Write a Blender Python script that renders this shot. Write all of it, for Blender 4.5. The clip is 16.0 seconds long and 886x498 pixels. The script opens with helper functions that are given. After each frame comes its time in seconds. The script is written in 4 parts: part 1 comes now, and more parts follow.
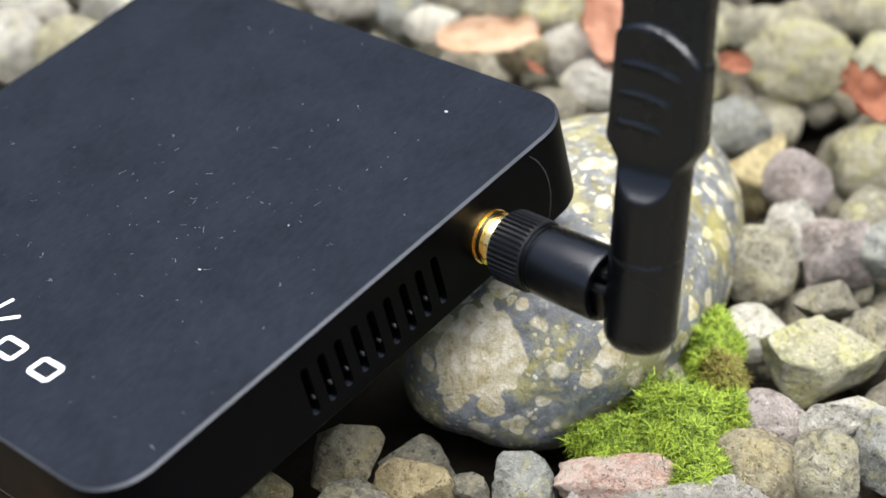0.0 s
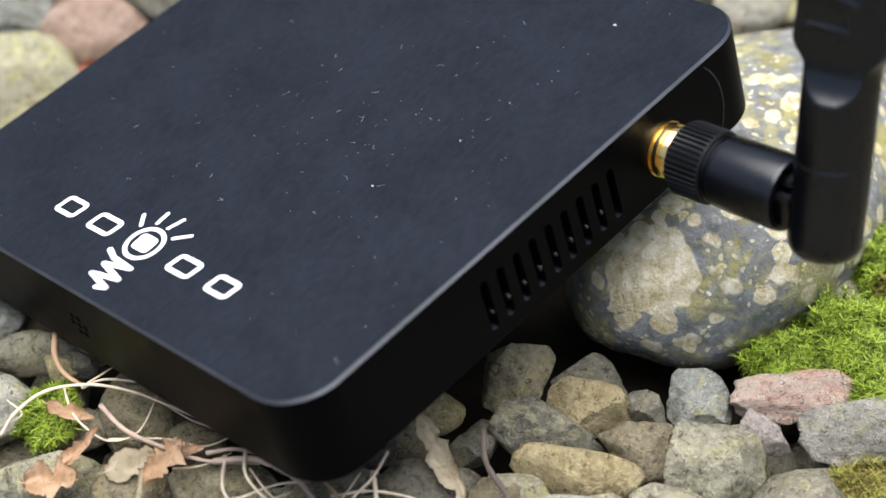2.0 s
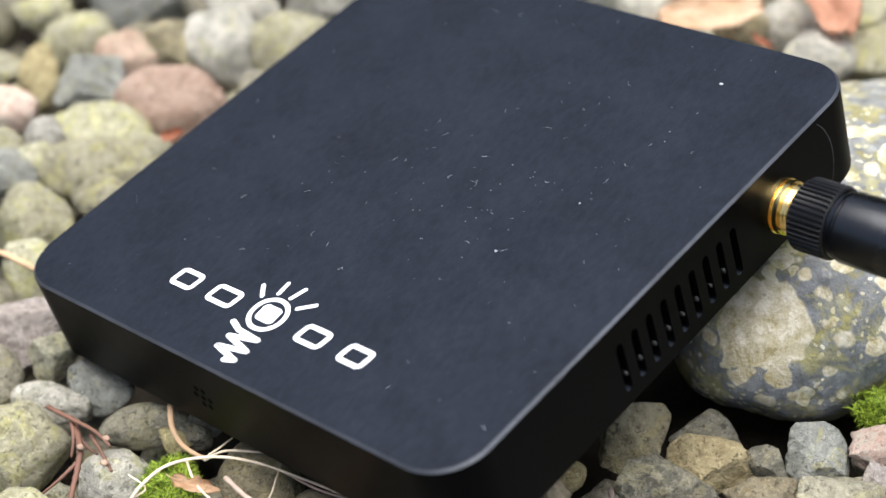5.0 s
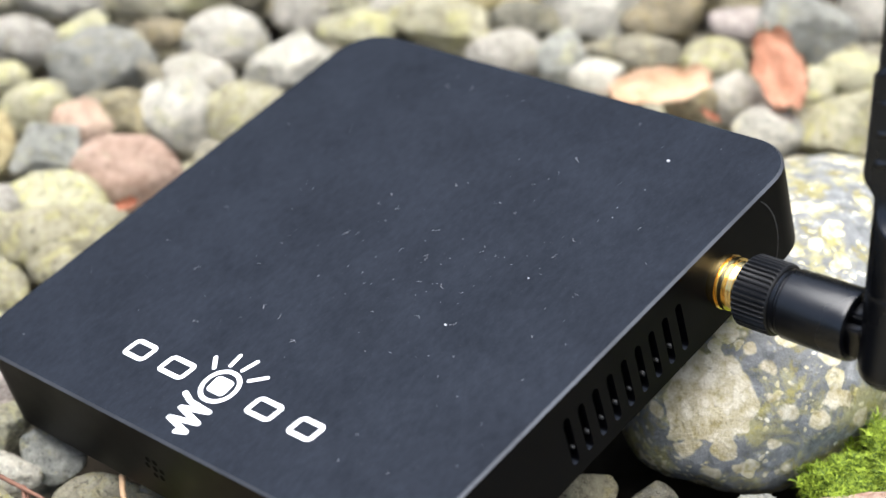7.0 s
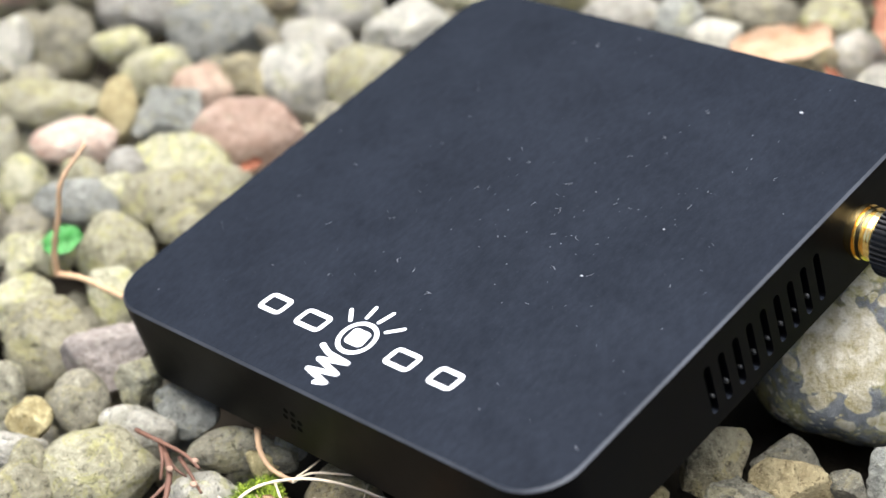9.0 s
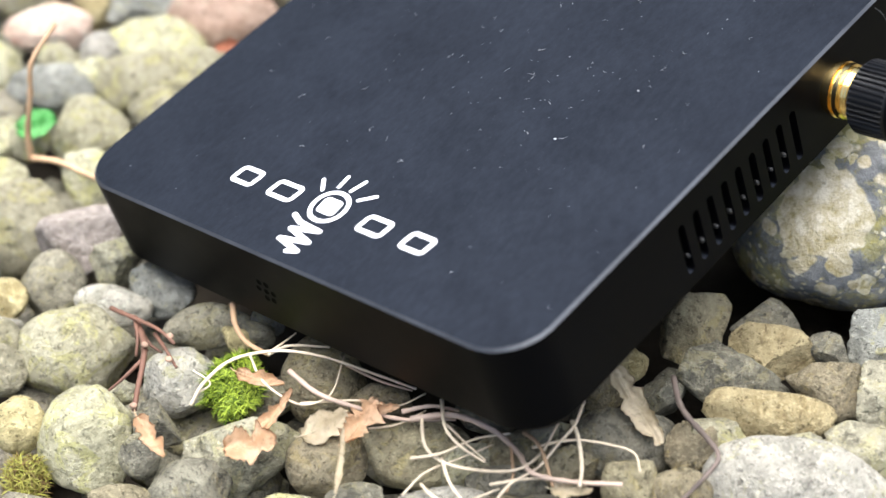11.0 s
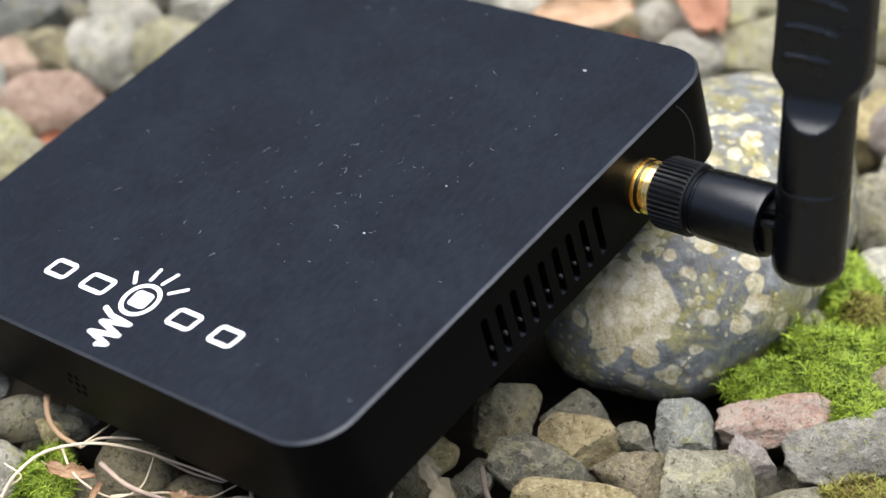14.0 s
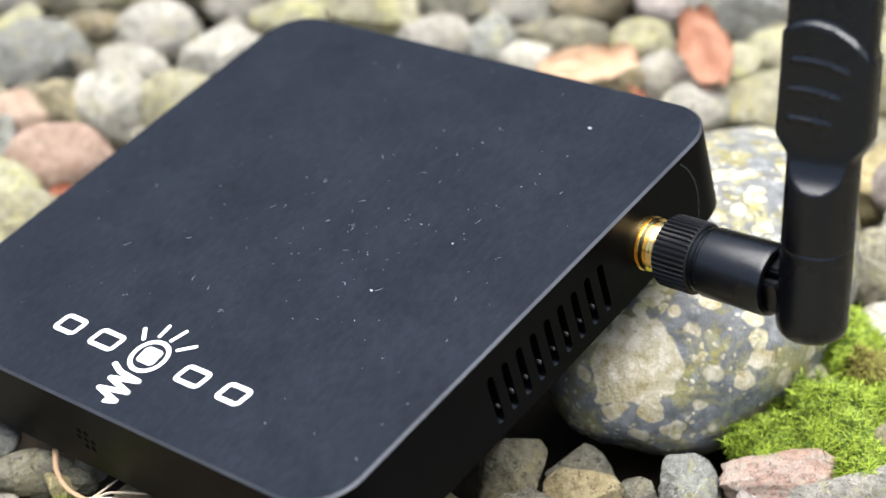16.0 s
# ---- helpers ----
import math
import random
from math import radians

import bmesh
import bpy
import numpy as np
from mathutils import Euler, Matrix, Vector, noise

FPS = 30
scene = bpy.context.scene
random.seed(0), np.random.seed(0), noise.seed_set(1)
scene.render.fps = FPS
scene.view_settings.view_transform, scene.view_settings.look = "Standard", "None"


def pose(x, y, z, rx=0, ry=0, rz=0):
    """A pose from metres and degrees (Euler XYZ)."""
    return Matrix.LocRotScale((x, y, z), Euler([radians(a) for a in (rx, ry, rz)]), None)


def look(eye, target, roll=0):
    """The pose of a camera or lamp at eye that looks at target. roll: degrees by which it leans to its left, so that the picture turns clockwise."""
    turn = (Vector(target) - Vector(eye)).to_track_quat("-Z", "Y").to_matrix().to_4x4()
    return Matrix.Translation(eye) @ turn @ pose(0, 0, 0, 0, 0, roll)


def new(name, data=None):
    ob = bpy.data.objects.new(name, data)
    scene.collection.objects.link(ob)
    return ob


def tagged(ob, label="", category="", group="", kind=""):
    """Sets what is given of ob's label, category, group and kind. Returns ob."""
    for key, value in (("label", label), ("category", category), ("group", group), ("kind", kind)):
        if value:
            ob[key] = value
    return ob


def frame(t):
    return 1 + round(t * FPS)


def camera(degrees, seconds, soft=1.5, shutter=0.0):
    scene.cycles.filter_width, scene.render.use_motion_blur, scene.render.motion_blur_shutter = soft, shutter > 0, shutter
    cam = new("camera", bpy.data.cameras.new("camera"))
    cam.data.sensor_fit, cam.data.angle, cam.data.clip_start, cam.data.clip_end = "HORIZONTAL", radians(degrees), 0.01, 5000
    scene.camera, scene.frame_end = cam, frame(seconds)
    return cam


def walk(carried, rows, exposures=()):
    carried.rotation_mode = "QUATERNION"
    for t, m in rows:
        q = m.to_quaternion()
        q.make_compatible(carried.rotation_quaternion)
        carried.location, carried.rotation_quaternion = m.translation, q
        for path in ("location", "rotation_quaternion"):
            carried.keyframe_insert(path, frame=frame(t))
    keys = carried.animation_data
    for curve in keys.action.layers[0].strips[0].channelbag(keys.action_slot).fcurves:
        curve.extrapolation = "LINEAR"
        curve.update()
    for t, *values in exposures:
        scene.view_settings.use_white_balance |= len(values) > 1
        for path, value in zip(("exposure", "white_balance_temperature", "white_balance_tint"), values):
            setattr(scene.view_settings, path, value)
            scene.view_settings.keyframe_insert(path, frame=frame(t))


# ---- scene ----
cam = camera(26.197, 16.0)
PATH = [
    (0, pose(0.28756, -0.10948, 0.26135, 49.449, 0.544, 42.589)),
    (0.5, pose(0.29032, -0.10982, 0.25716, 48.279, 1.651, 42.626)),
    (1, pose(0.28757, -0.11532, 0.25097, 48.511, 2.171, 42.519)),
    (1.5, pose(0.28399, -0.11739, 0.25046, 47.876, 2.532, 43.300)),
    (2, pose(0.27825, -0.12154, 0.25251, 48.399, 2.859, 44.160)),
    (2.5, pose(0.27215, -0.12989, 0.25396, 48.186, 2.206, 43.593)),
    (3, pose(0.26759, -0.13628, 0.25937, 48.551, 2.220, 43.855)),
    (3.2, pose(0.26259, -0.13900, 0.25863, 48.391, 1.981, 43.474)),
    (5.3, pose(0.25486, -0.14151, 0.25820, 50.022, 3.140, 41.678)),
    (5.5, pose(0.25575, -0.14081, 0.25760, 50.494, 3.117, 41.573)),
    (6, pose(0.25573, -0.14075, 0.26084, 51.276, 2.400, 41.227)),
    (6.5, pose(0.25669, -0.14074, 0.26072, 50.876, 2.191, 41.165)),
    (7, pose(0.25722, -0.14148, 0.26396, 51.143, 1.990, 41.148)),
    (7.5, pose(0.25603, -0.14169, 0.26375, 51.707, 2.278, 41.017)),
    (8, pose(0.25476, -0.14373, 0.26338, 51.842, 2.476, 41.166)),
    (8.5, pose(0.25315, -0.14939, 0.26184, 51.241, 2.834, 42.216)),
    (9, pose(0.25206, -0.15252, 0.25991, 50.867, 3.599, 42.719)),
    (9.2, pose(0.25158, -0.15129, 0.25941, 50.485, 3.911, 42.718)),
    (11.3, pose(0.25917, -0.15153, 0.24802, 48.602, 4.560, 42.050)),
    (11.5, pose(0.25908, -0.15095, 0.24888, 48.768, 4.233, 41.763)),
    (12, pose(0.26164, -0.14959, 0.25101, 49.453, 3.575, 41.215)),
    (12.5, pose(0.26436, -0.14739, 0.25391, 49.607, 2.849, 41.037)),
    (13, pose(0.26506, -0.14777, 0.25373, 49.666, 2.569, 40.190)),
    (13.5, pose(0.26735, -0.14683, 0.25291, 50.456, 2.592, 39.826)),
    (14, pose(0.26953, -0.14504, 0.25285, 50.857, 2.221, 39.409)),
    (14.5, pose(0.27098, -0.14472, 0.25402, 51.427, 1.936, 39.107)),
    (15, pose(0.27176, -0.14260, 0.25600, 51.538, 1.715, 39.072)),
    (15.5, pose(0.27123, -0.14291, 0.25794, 51.917, 1.878, 39.160)),
    (16, pose(0.26862, -0.14494, 0.25840, 51.801, 2.187, 39.504)),
]
walk(cam, PATH, [(0, 1.28), (1, 1.28), (2, 1.08), (2.5, 0.88), (3, 0.78), (5.5, 1.45), (6, 1.56), (7.5, 1.58), (8, 1.42), (8.5, 1.3), (9, 1.48), (11.5, 1.62), (12.5, 1.4), (13.5, 1.06), (14, 1.02), (14.5, 1.02), (15, 1.2), (16, 1.5)])

# ---- lens focus ----
cam.data.dof.use_dof = True
cam.data.dof.focus_distance = 0.345
cam.data.dof.aperture_fstop = 12.5

# ---- world and sun: bright overcast sky ----
world = bpy.data.worlds.new("overcast_sky")
scene.world = world
world.use_nodes = True
wn = world.node_tree.nodes
wn.clear()
sky = wn.new("ShaderNodeTexSky")
sky.sky_type = "NISHITA"
sky.sun_disc = False
sky.sun_elevation = radians(87)
sky.sun_rotation = radians(108)
sky.dust_density = 3.5
sky.air_density = 1.0
back = wn.new("ShaderNodeBackground")
back.inputs["Strength"].default_value = 0.08
wout = wn.new("ShaderNodeOutputWorld")
world.node_tree.links.new(sky.outputs[0], back.inputs["Color"])
world.node_tree.links.new(back.outputs[0], wout.inputs["Surface"])

sun_data = bpy.data.lights.new("sun", "SUN")
sun_data.energy = 2.95
sun_data.angle = radians(68)
sun_data.color = (0.985, 0.99, 1.0)
sun = new("sun", sun_data)
sun.matrix_world = look((0.12, 0.04, 1.6), (0.06, 0.06, 0.0))

MM = 0.001


# ---- material helpers ----
class Graph:
    """A small wrapper round one node material."""

    def __init__(self, name, rough=0.6, metal=0.0, spec=0.5):
        self.mat = bpy.data.materials.new(name)
        self.mat.use_nodes = True
        self.n = self.mat.node_tree.nodes
        self.bsdf = self.n["Principled BSDF"]
        self.bsdf.inputs["Roughness"].default_value = rough
        self.bsdf.inputs["Metallic"].default_value = metal
        self.bsdf.inputs["Specular IOR Level"].default_value = spec

    def link(self, a, b):
        self.mat.node_tree.links.new(a, b)

    def coords(self, kind="Object", jitter=None):
        out = self.n.new("ShaderNodeTexCoord").outputs[kind]
        if jitter is None:
            return out
        scale = self.n.new("ShaderNodeVectorMath")
        scale.operation = "SCALE"
        scale.inputs[0].default_value = (3.1, 5.7, 8.3)
        self.link(jitter, scale.inputs["Scale"])
        add = self.n.new("ShaderNodeVectorMath")
        self.link(out, add.inputs[0])
        self.link(scale.outputs[0], add.inputs[1])
        return add.outputs[0]

    def noise(self, vec, scale, detail=4.0, rough=0.55, distort=0.0):
        t = self.n.new("ShaderNodeTexNoise")
        self.link(vec, t.inputs["Vector"])
        t.inputs["Scale"].default_value = scale
        t.inputs["Detail"].default_value = detail
        t.inputs["Roughness"].default_value = rough
        t.inputs["Distortion"].default_value = distort
        return t.outputs["Fac"]

    def cells(self, vec, scale, feature="F1", out="Distance"):
        t = self.n.new("ShaderNodeTexVoronoi")
        t.feature = feature
        self.link(vec, t.inputs["Vector"])
        t.inputs["Scale"].default_value = scale
        return t.outputs[out]

    def ramp(self, fac, stops, smooth=True):
        r = self.n.new("ShaderNodeValToRGB")
        r.color_ramp.interpolation = "EASE" if smooth else "LINEAR"
        e = r.color_ramp.elements
        while len(e) < len(stops):
            e.new(0.5)
        for el, (p, c) in zip(e, stops):
            el.position = p
            el.color = (*c, 1) if len(c) == 3 else c
        self.link(fac, r.inputs["Fac"])
        return r.outputs["Color"]

    def mask(self, fac, lo, hi):
        m = self.n.new("ShaderNodeMapRange")
        m.interpolation_type = "SMOOTHSTEP"
        m.inputs["From Min"].default_value = lo
        m.inputs["From Max"].default_value = hi
        self.link(fac, m.inputs["Value"])
        return m.outputs["Result"]

    def math(self, op, a, b):
        m = self.n.new("ShaderNodeMath")
        m.operation = op
        for k, v in enumerate((a, b)):
            if isinstance(v, (int, float)):
                m.inputs[k].default_value = v
            else:
                self.link(v, m.inputs[k])
        return m.outputs[0]

    def mix(self, fac, a, b, mode="MIX"):
        m = self.n.new("ShaderNodeMix")
        m.data_type = "RGBA"
        m.blend_type = mode
        for key, v in (("Factor", fac), ("A", a), ("B", b)):
            s = [i for i in m.inputs if i.name == key and i.enabled][-1] if key != "Factor" else m.inputs[0]
            if isinstance(v, (int, float)):
                s.default_value = v
            elif isinstance(v, tuple):
                s.default_value = (*v, 1)
            else:
                self.link(v, s)
        return [o for o in m.outputs if o.enabled][0]

    def hsv(self, col, hue=0.5, sat=1.0, val=1.0):
        h = self.n.new("ShaderNodeHueSaturation")
        self.link(col, h.inputs["Color"])
        for key, v in (("Hue", hue), ("Saturation", sat), ("Value", val)):
            if isinstance(v, (int, float)):
                h.inputs[key].default_value = v
            else:
                self.link(v, h.inputs[key])
        return h.outputs["Color"]

    def random(self):
        return self.n.new("ShaderNodeObjectInfo").outputs["Random"]

    def island(self):
        return self.n.new("ShaderNodeNewGeometry").outputs["Random Per Island"]

    def bump(self, height, dist, strength=1.0, under=None):
        b = self.n.new("ShaderNodeBump")
        b.inputs["Distance"].default_value = dist
        b.inputs["Strength"].default_value = strength
        self.link(height, b.inputs["Height"])
        if under is not None:
            self.link(under, b.inputs["Normal"])
        return b.outputs["Normal"]

    def done(self, color=None, normal=None, rough=None):
        for key, v in (("Base Color", color), ("Normal", normal), ("Roughness", rough)):
            if isinstance(v, tuple):
                self.bsdf.inputs[key].default_value = (*v, 1)
            elif v is not None:
                self.link(v, self.bsdf.inputs[key])
        return self.mat


def stone(name, dark, light, tint, tint_amount=0.5, grain=0.5, rough=0.82, by_island=False):
    """Weathered pebble stone: mottled ground colour, mineral grain, patches of lichen or rust."""
    g = Graph(name, rough=rough, spec=0.3)
    rnd = g.island() if by_island else g.random()
    v = g.coords("Object", rnd)
    broad = g.noise(v, 110, 6, 0.66, 0.6)
    mid = g.noise(v, 480, 6, 0.68)
    fine = g.noise(v, 2300, 3, 0.65)
    middle = tuple(0.5 * (p + q) for p, q in zip(dark, light))
    col = g.ramp(broad, [(0.34, dark), (0.5, middle), (0.66, light)])
    patch = g.mask(g.noise(v, 170, 8, 0.74, 0.9), 0.6 - 0.14 * tint_amount, 0.66 - 0.12 * tint_amount)
    col = g.mix(g.math("MULTIPLY", patch, 0.8), col, tint)
    pale = g.mask(g.noise(v, 330, 7, 0.72, 0.4), 0.56, 0.64)
    col = g.mix(g.math("MULTIPLY", pale, 0.55), col, tuple(min(0.85, c * 1.35) for c in light))
    mottle = g.mask(mid, 0.5, 0.62)
    col = g.mix(g.math("MULTIPLY", mottle, 0.35 + 0.3 * grain), col, tuple(min(0.8, c * 1.15) for c in light))
    shade = g.mask(mid, 0.46, 0.36)
    col = g.mix(g.math("MULTIPLY", shade, 0.5), col, tuple(0.6 * c for c in dark))
    fleck = g.mask(g.noise(v, 900, 5, 0.7), 0.585, 0.615)
    col = g.mix(g.math("MULTIPLY", fleck, 0.35 + 0.3 * grain), col, tuple(min(0.85, c * 1.4) for c in light))
    crack = g.mask(g.noise(v, 760, 6, 0.7, 0.5), 0.42, 0.385)
    col = g.mix(g.math("MULTIPLY", crack, 0.7), col, tuple(0.35 * c for c in dark))
    pits = g.mask(fine, 0.42, 0.33)
    col = g.mix(g.math("MULTIPLY", pits, 0.3 * grain + 0.1), col, tuple(0.4 * c for c in dark))
    grime = g.mask(g.noise(v, 210, 8, 0.75), 0.56, 0.66)
    col = g.mix(g.math("MULTIPLY", grime, 0.5), col, tuple(0.5 * c for c in dark))
    col = g.hsv(col, g.math("ADD", g.math("MULTIPLY", rnd, 0.016), 0.494), 0.88, g.math("ADD", g.math("MULTIPLY", rnd, 0.4), 0.7))
    n = g.bump(fine, 0.0007, 0.9)
    n = g.bump(mid, 0.0019, 0.9, n)
    n = g.bump(broad, 0.002, 0.6, n)
    return g.done(col, n)


def plain(name, color, rough, metal=0.0, spec=0.5, grain_scale=3000.0, grain=0.00004, vary=0.25):
    """Moulded or painted surface with a faint grain and uneven gloss."""
    g = Graph(name, rough, metal, spec)
    v = g.coords("Object")
    fine = g.noise(v, grain_scale, 3, 0.6)
    wide = g.noise(v, 60, 3, 0.6)
    lo = tuple(c * (1 - vary) for c in color)
    hi = tuple(min(1, c * (1 + vary)) for c in color)
    r = g.math("ADD", g.math("MULTIPLY", wide, 0.14), rough - 0.07)
    return g.done(g.ramp(wide, [(0.3, lo), (0.7, hi)]), g.bump(fine, grain, 0.6), r)


# ---- materials ----
LICHEN = stone("lichen_pebble", (0.33, 0.3, 0.17), (0.55, 0.51, 0.34), (0.54, 0.5, 0.18), 0.75, 0.3)
GREY = stone("grey_pebble", (0.2, 0.182, 0.12), (0.47, 0.43, 0.3), (0.48, 0.43, 0.22), 0.75, 0.6)
OCHRE = stone("ochre_pebble", (0.34, 0.25, 0.09), (0.6, 0.49, 0.24), (0.55, 0.45, 0.22), 0.4, 0.5)
DARK = stone("dark_pebble", (0.11, 0.102, 0.075), (0.32, 0.295, 0.21), (0.32, 0.28, 0.15), 0.6, 0.6)
PINK = stone("pink_granite", (0.78, 0.43, 0.28), (0.9, 0.67, 0.52), (0.42, 0.4, 0.36), 0.3, 0.7)
TERRA = stone("terracotta_pebble", (0.5, 0.31, 0.2), (0.66, 0.46, 0.33), (0.56, 0.46, 0.3), 0.4, 0.35)
BLUE = stone("blue_grey_pebble", (0.22, 0.222, 0.19), (0.43, 0.425, 0.36), (0.43, 0.39, 0.19), 0.4, 0.45)
PALE = stone("pale_pebble", (0.42, 0.39, 0.3), (0.66, 0.61, 0.5), (0.5, 0.46, 0.23), 0.35, 0.35)
ROSY = stone("rosy_grey_stone", (0.3, 0.24, 0.2), (0.56, 0.48, 0.42), (0.42, 0.38, 0.28), 0.4, 0.6)
BEIGE = stone("beige_grey_stone", (0.33, 0.31, 0.25), (0.56, 0.52, 0.43), (0.5, 0.46, 0.24), 0.35, 0.5)
OLIVE = stone("olive_grey_stone", (0.19, 0.155, 0.085), (0.42, 0.355, 0.21), (0.44, 0.35, 0.14), 0.55, 0.6)
GRAVEL = stone("small_gravel", (0.17, 0.15, 0.1), (0.42, 0.38, 0.27), (0.42, 0.37, 0.16), 0.6, 0.5, by_island=True)


CLASTS = [((-52.9, -2.6, 9.3), 9.0), ((-45.1, -13.1, 12.1), 2.2), ((-42.0, -5.0, 17.7), 1.6), ((-44.6, -8.1, 15.3), 1.7), ((-48.3, -16.1, 3.8), 1.7), ((-39.0, -23.2, 1.7), 2.7), ((-43.7, -20.4, 0.0), 2.0), ((-34.4, -25.1, -4.3), 2.4), ((-50.8, -13.9, -2.4), 2.4), ((-55.8, -4.9, -0.4), 3.0), ((-56.3, 2.6, 0.6), 2.2), ((-55.4, -0.3, -5.4), 1.7), ((-54.0, -6.1, -6.1), 1.6), ((-53.0, 8.6, 6.0), 2.0), ((-48.3, -14.1, 7.6), 1.4), ((-36.7, -21.6, 9.7), 2.4), ((-26.9, -28.1, -3.2), 1.7), ((-3.6, -9.8, 26.0), 2.5), ((-6.6, -15.9, 23.5), 1.9), ((-13.9, -14.6, 23.4), 2.0), ((-18.9, -12.0, 23.7), 1.9), ((-16.5, -19.6, 20.2), 1.7), ((-47.9, 11.2, -10.9), 1.4)]


def conglomerate():
    """Blue-grey boulder with pale clasts of several sizes and yellowish algae."""
    g = Graph("conglomerate", rough=0.72, spec=0.4)
    v = g.coords("Object")
    warp = g.n.new("ShaderNodeTexNoise")
    g.link(v, warp.inputs["Vector"])
    warp.inputs["Scale"].default_value = 130
    warp.inputs["Detail"].default_value = 3
    off = g.n.new("ShaderNodeVectorMath")
    off.operation = "MULTIPLY_ADD"
    g.link(warp.outputs["Color"], off.inputs[0])
    off.inputs[1].default_value = (0.007, 0.007, 0.007)
    g.link(v, off.inputs[2])
    w = off.outputs[0]
    ragged = g.n.new("ShaderNodeVectorMath")
    ragged.operation = "MULTIPLY_ADD"
    rough_edge = g.n.new("ShaderNodeTexNoise")
    g.link(v, rough_edge.inputs["Vector"])
    rough_edge.inputs["Scale"].default_value = 150
    rough_edge.inputs["Detail"].default_value = 2
    g.link(rough_edge.outputs["Color"], ragged.inputs[0])
    ragged.inputs[1].default_value = (0.0064, 0.0064, 0.0064)
    g.link(v, ragged.inputs[2])
    broad = g.noise(v, 60, 4, 0.6)
    mid = g.noise(v, 350, 5, 0.65)
    fine = g.noise(v, 1800, 3, 0.6)
    col = g.ramp(mid, [(0.3, (0.12, 0.124, 0.122)), (0.5, (0.19, 0.197, 0.195)), (0.7, (0.32, 0.328, 0.322))])
    col = g.mix(g.math("MULTIPLY", g.mask(g.noise(v, 120, 7, 0.72), 0.5, 0.6), 0.8), col, (0.25, 0.22, 0.075))
    cream = g.ramp(mid, [(0.34, (0.42, 0.36, 0.16)), (0.5, (0.62, 0.56, 0.38)), (0.66, (0.78, 0.74, 0.62))])
    tiny = g.mask(g.cells(ragged.outputs[0], 520), 0.3, 0.26)
    col = g.mix(g.math("MULTIPLY", tiny, g.mask(g.noise(v, 140, 2, 0.5), 0.45, 0.55)), col, cream)
    small = g.mask(g.cells(w, 235), 0.4, 0.37)
    some = g.mask(g.noise(v, 60, 2, 0.5), 0.5, 0.54)
    col = g.mix(g.math("MULTIPLY", small, some), col, cream)
    large = g.mask(g.cells(w, 125), 0.3, 0.28)
    col = g.mix(large, col, cream)
    olive = g.mask(g.noise(v, 95, 6, 0.7, 0.4), 0.49, 0.6)
    col = g.mix(g.math("MULTIPLY", olive, 0.45), col, (0.5, 0.44, 0.13))
    for (x, y, z), r in CLASTS:
        d = g.n.new("ShaderNodeVectorMath")
        d.operation = "DISTANCE"
        g.link(ragged.outputs[0], d.inputs[0])
        d.inputs[1].default_value = (x * MM + 0.0032, y * MM + 0.0032, z * MM + 0.0032)
        col = g.mix(g.mask(d.outputs["Value"], (r + 0.25) * MM, (r - 0.25) * MM), col, g.ramp(mid, [(0.34, (0.4, 0.33, 0.16)), (0.46, (0.56, 0.49, 0.32)), (0.64, (0.74, 0.68, 0.53))]))
    dirt = g.mask(g.noise(v, 230, 8, 0.75), 0.56, 0.68)
    col = g.mix(g.math("MULTIPLY", dirt, 0.5), col, (0.14, 0.11, 0.035))
    n = g.bump(fine, 0.0004, 0.9)
    n = g.bump(mid, 0.0007, 0.9, n)
    return g.done(col, n)


CONGLOMERATE = conglomerate()


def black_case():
    """Satin black paint on aluminium: faint wiping marks, fine dust, sky sheen painted on top."""
    g = Graph("satin_black_paint", 0.5, 0.0, 0.055)
    v = g.coords("Object")
    smear = g.noise(v, 34, 4, 0.55, 0.3)
    fine = g.noise(v, 5200, 2, 0.5)
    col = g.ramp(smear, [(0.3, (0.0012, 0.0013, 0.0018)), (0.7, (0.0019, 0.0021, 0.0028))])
    cloud = g.noise(v, 160, 4, 0.6, 0.2)
    r = g.math("ADD", g.math("MULTIPLY", smear, 0.16), g.math("MULTIPLY", cloud, 0.1))
    r = g.math("ADD", r, 0.3)
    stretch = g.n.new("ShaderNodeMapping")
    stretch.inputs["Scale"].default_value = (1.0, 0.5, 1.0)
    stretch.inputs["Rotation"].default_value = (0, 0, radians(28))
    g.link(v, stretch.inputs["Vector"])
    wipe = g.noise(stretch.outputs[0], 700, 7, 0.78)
    # upward faces get bluish sky sheen put into the colour, along with dust
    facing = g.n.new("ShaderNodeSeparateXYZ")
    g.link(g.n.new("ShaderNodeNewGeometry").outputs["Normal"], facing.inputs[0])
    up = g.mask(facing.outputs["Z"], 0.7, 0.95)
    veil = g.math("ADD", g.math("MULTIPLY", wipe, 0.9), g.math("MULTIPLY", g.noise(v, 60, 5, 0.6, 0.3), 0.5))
    dust_sheen = g.math("MULTIPLY", up, g.mask(veil, -0.1, 1.6))
    col = g.mix(dust_sheen, col, (0.029, 0.0352, 0.048))
    speck = g.math("MULTIPLY", up, g.mask(g.noise(v, 1500, 2, 0.6), 0.69, 0.74))
    col = g.mix(g.math("MULTIPLY", speck, 0.35), col, (0.06, 0.062, 0.07))
    return g.done(col, g.bump(fine, 0.000012, 0.4), r)


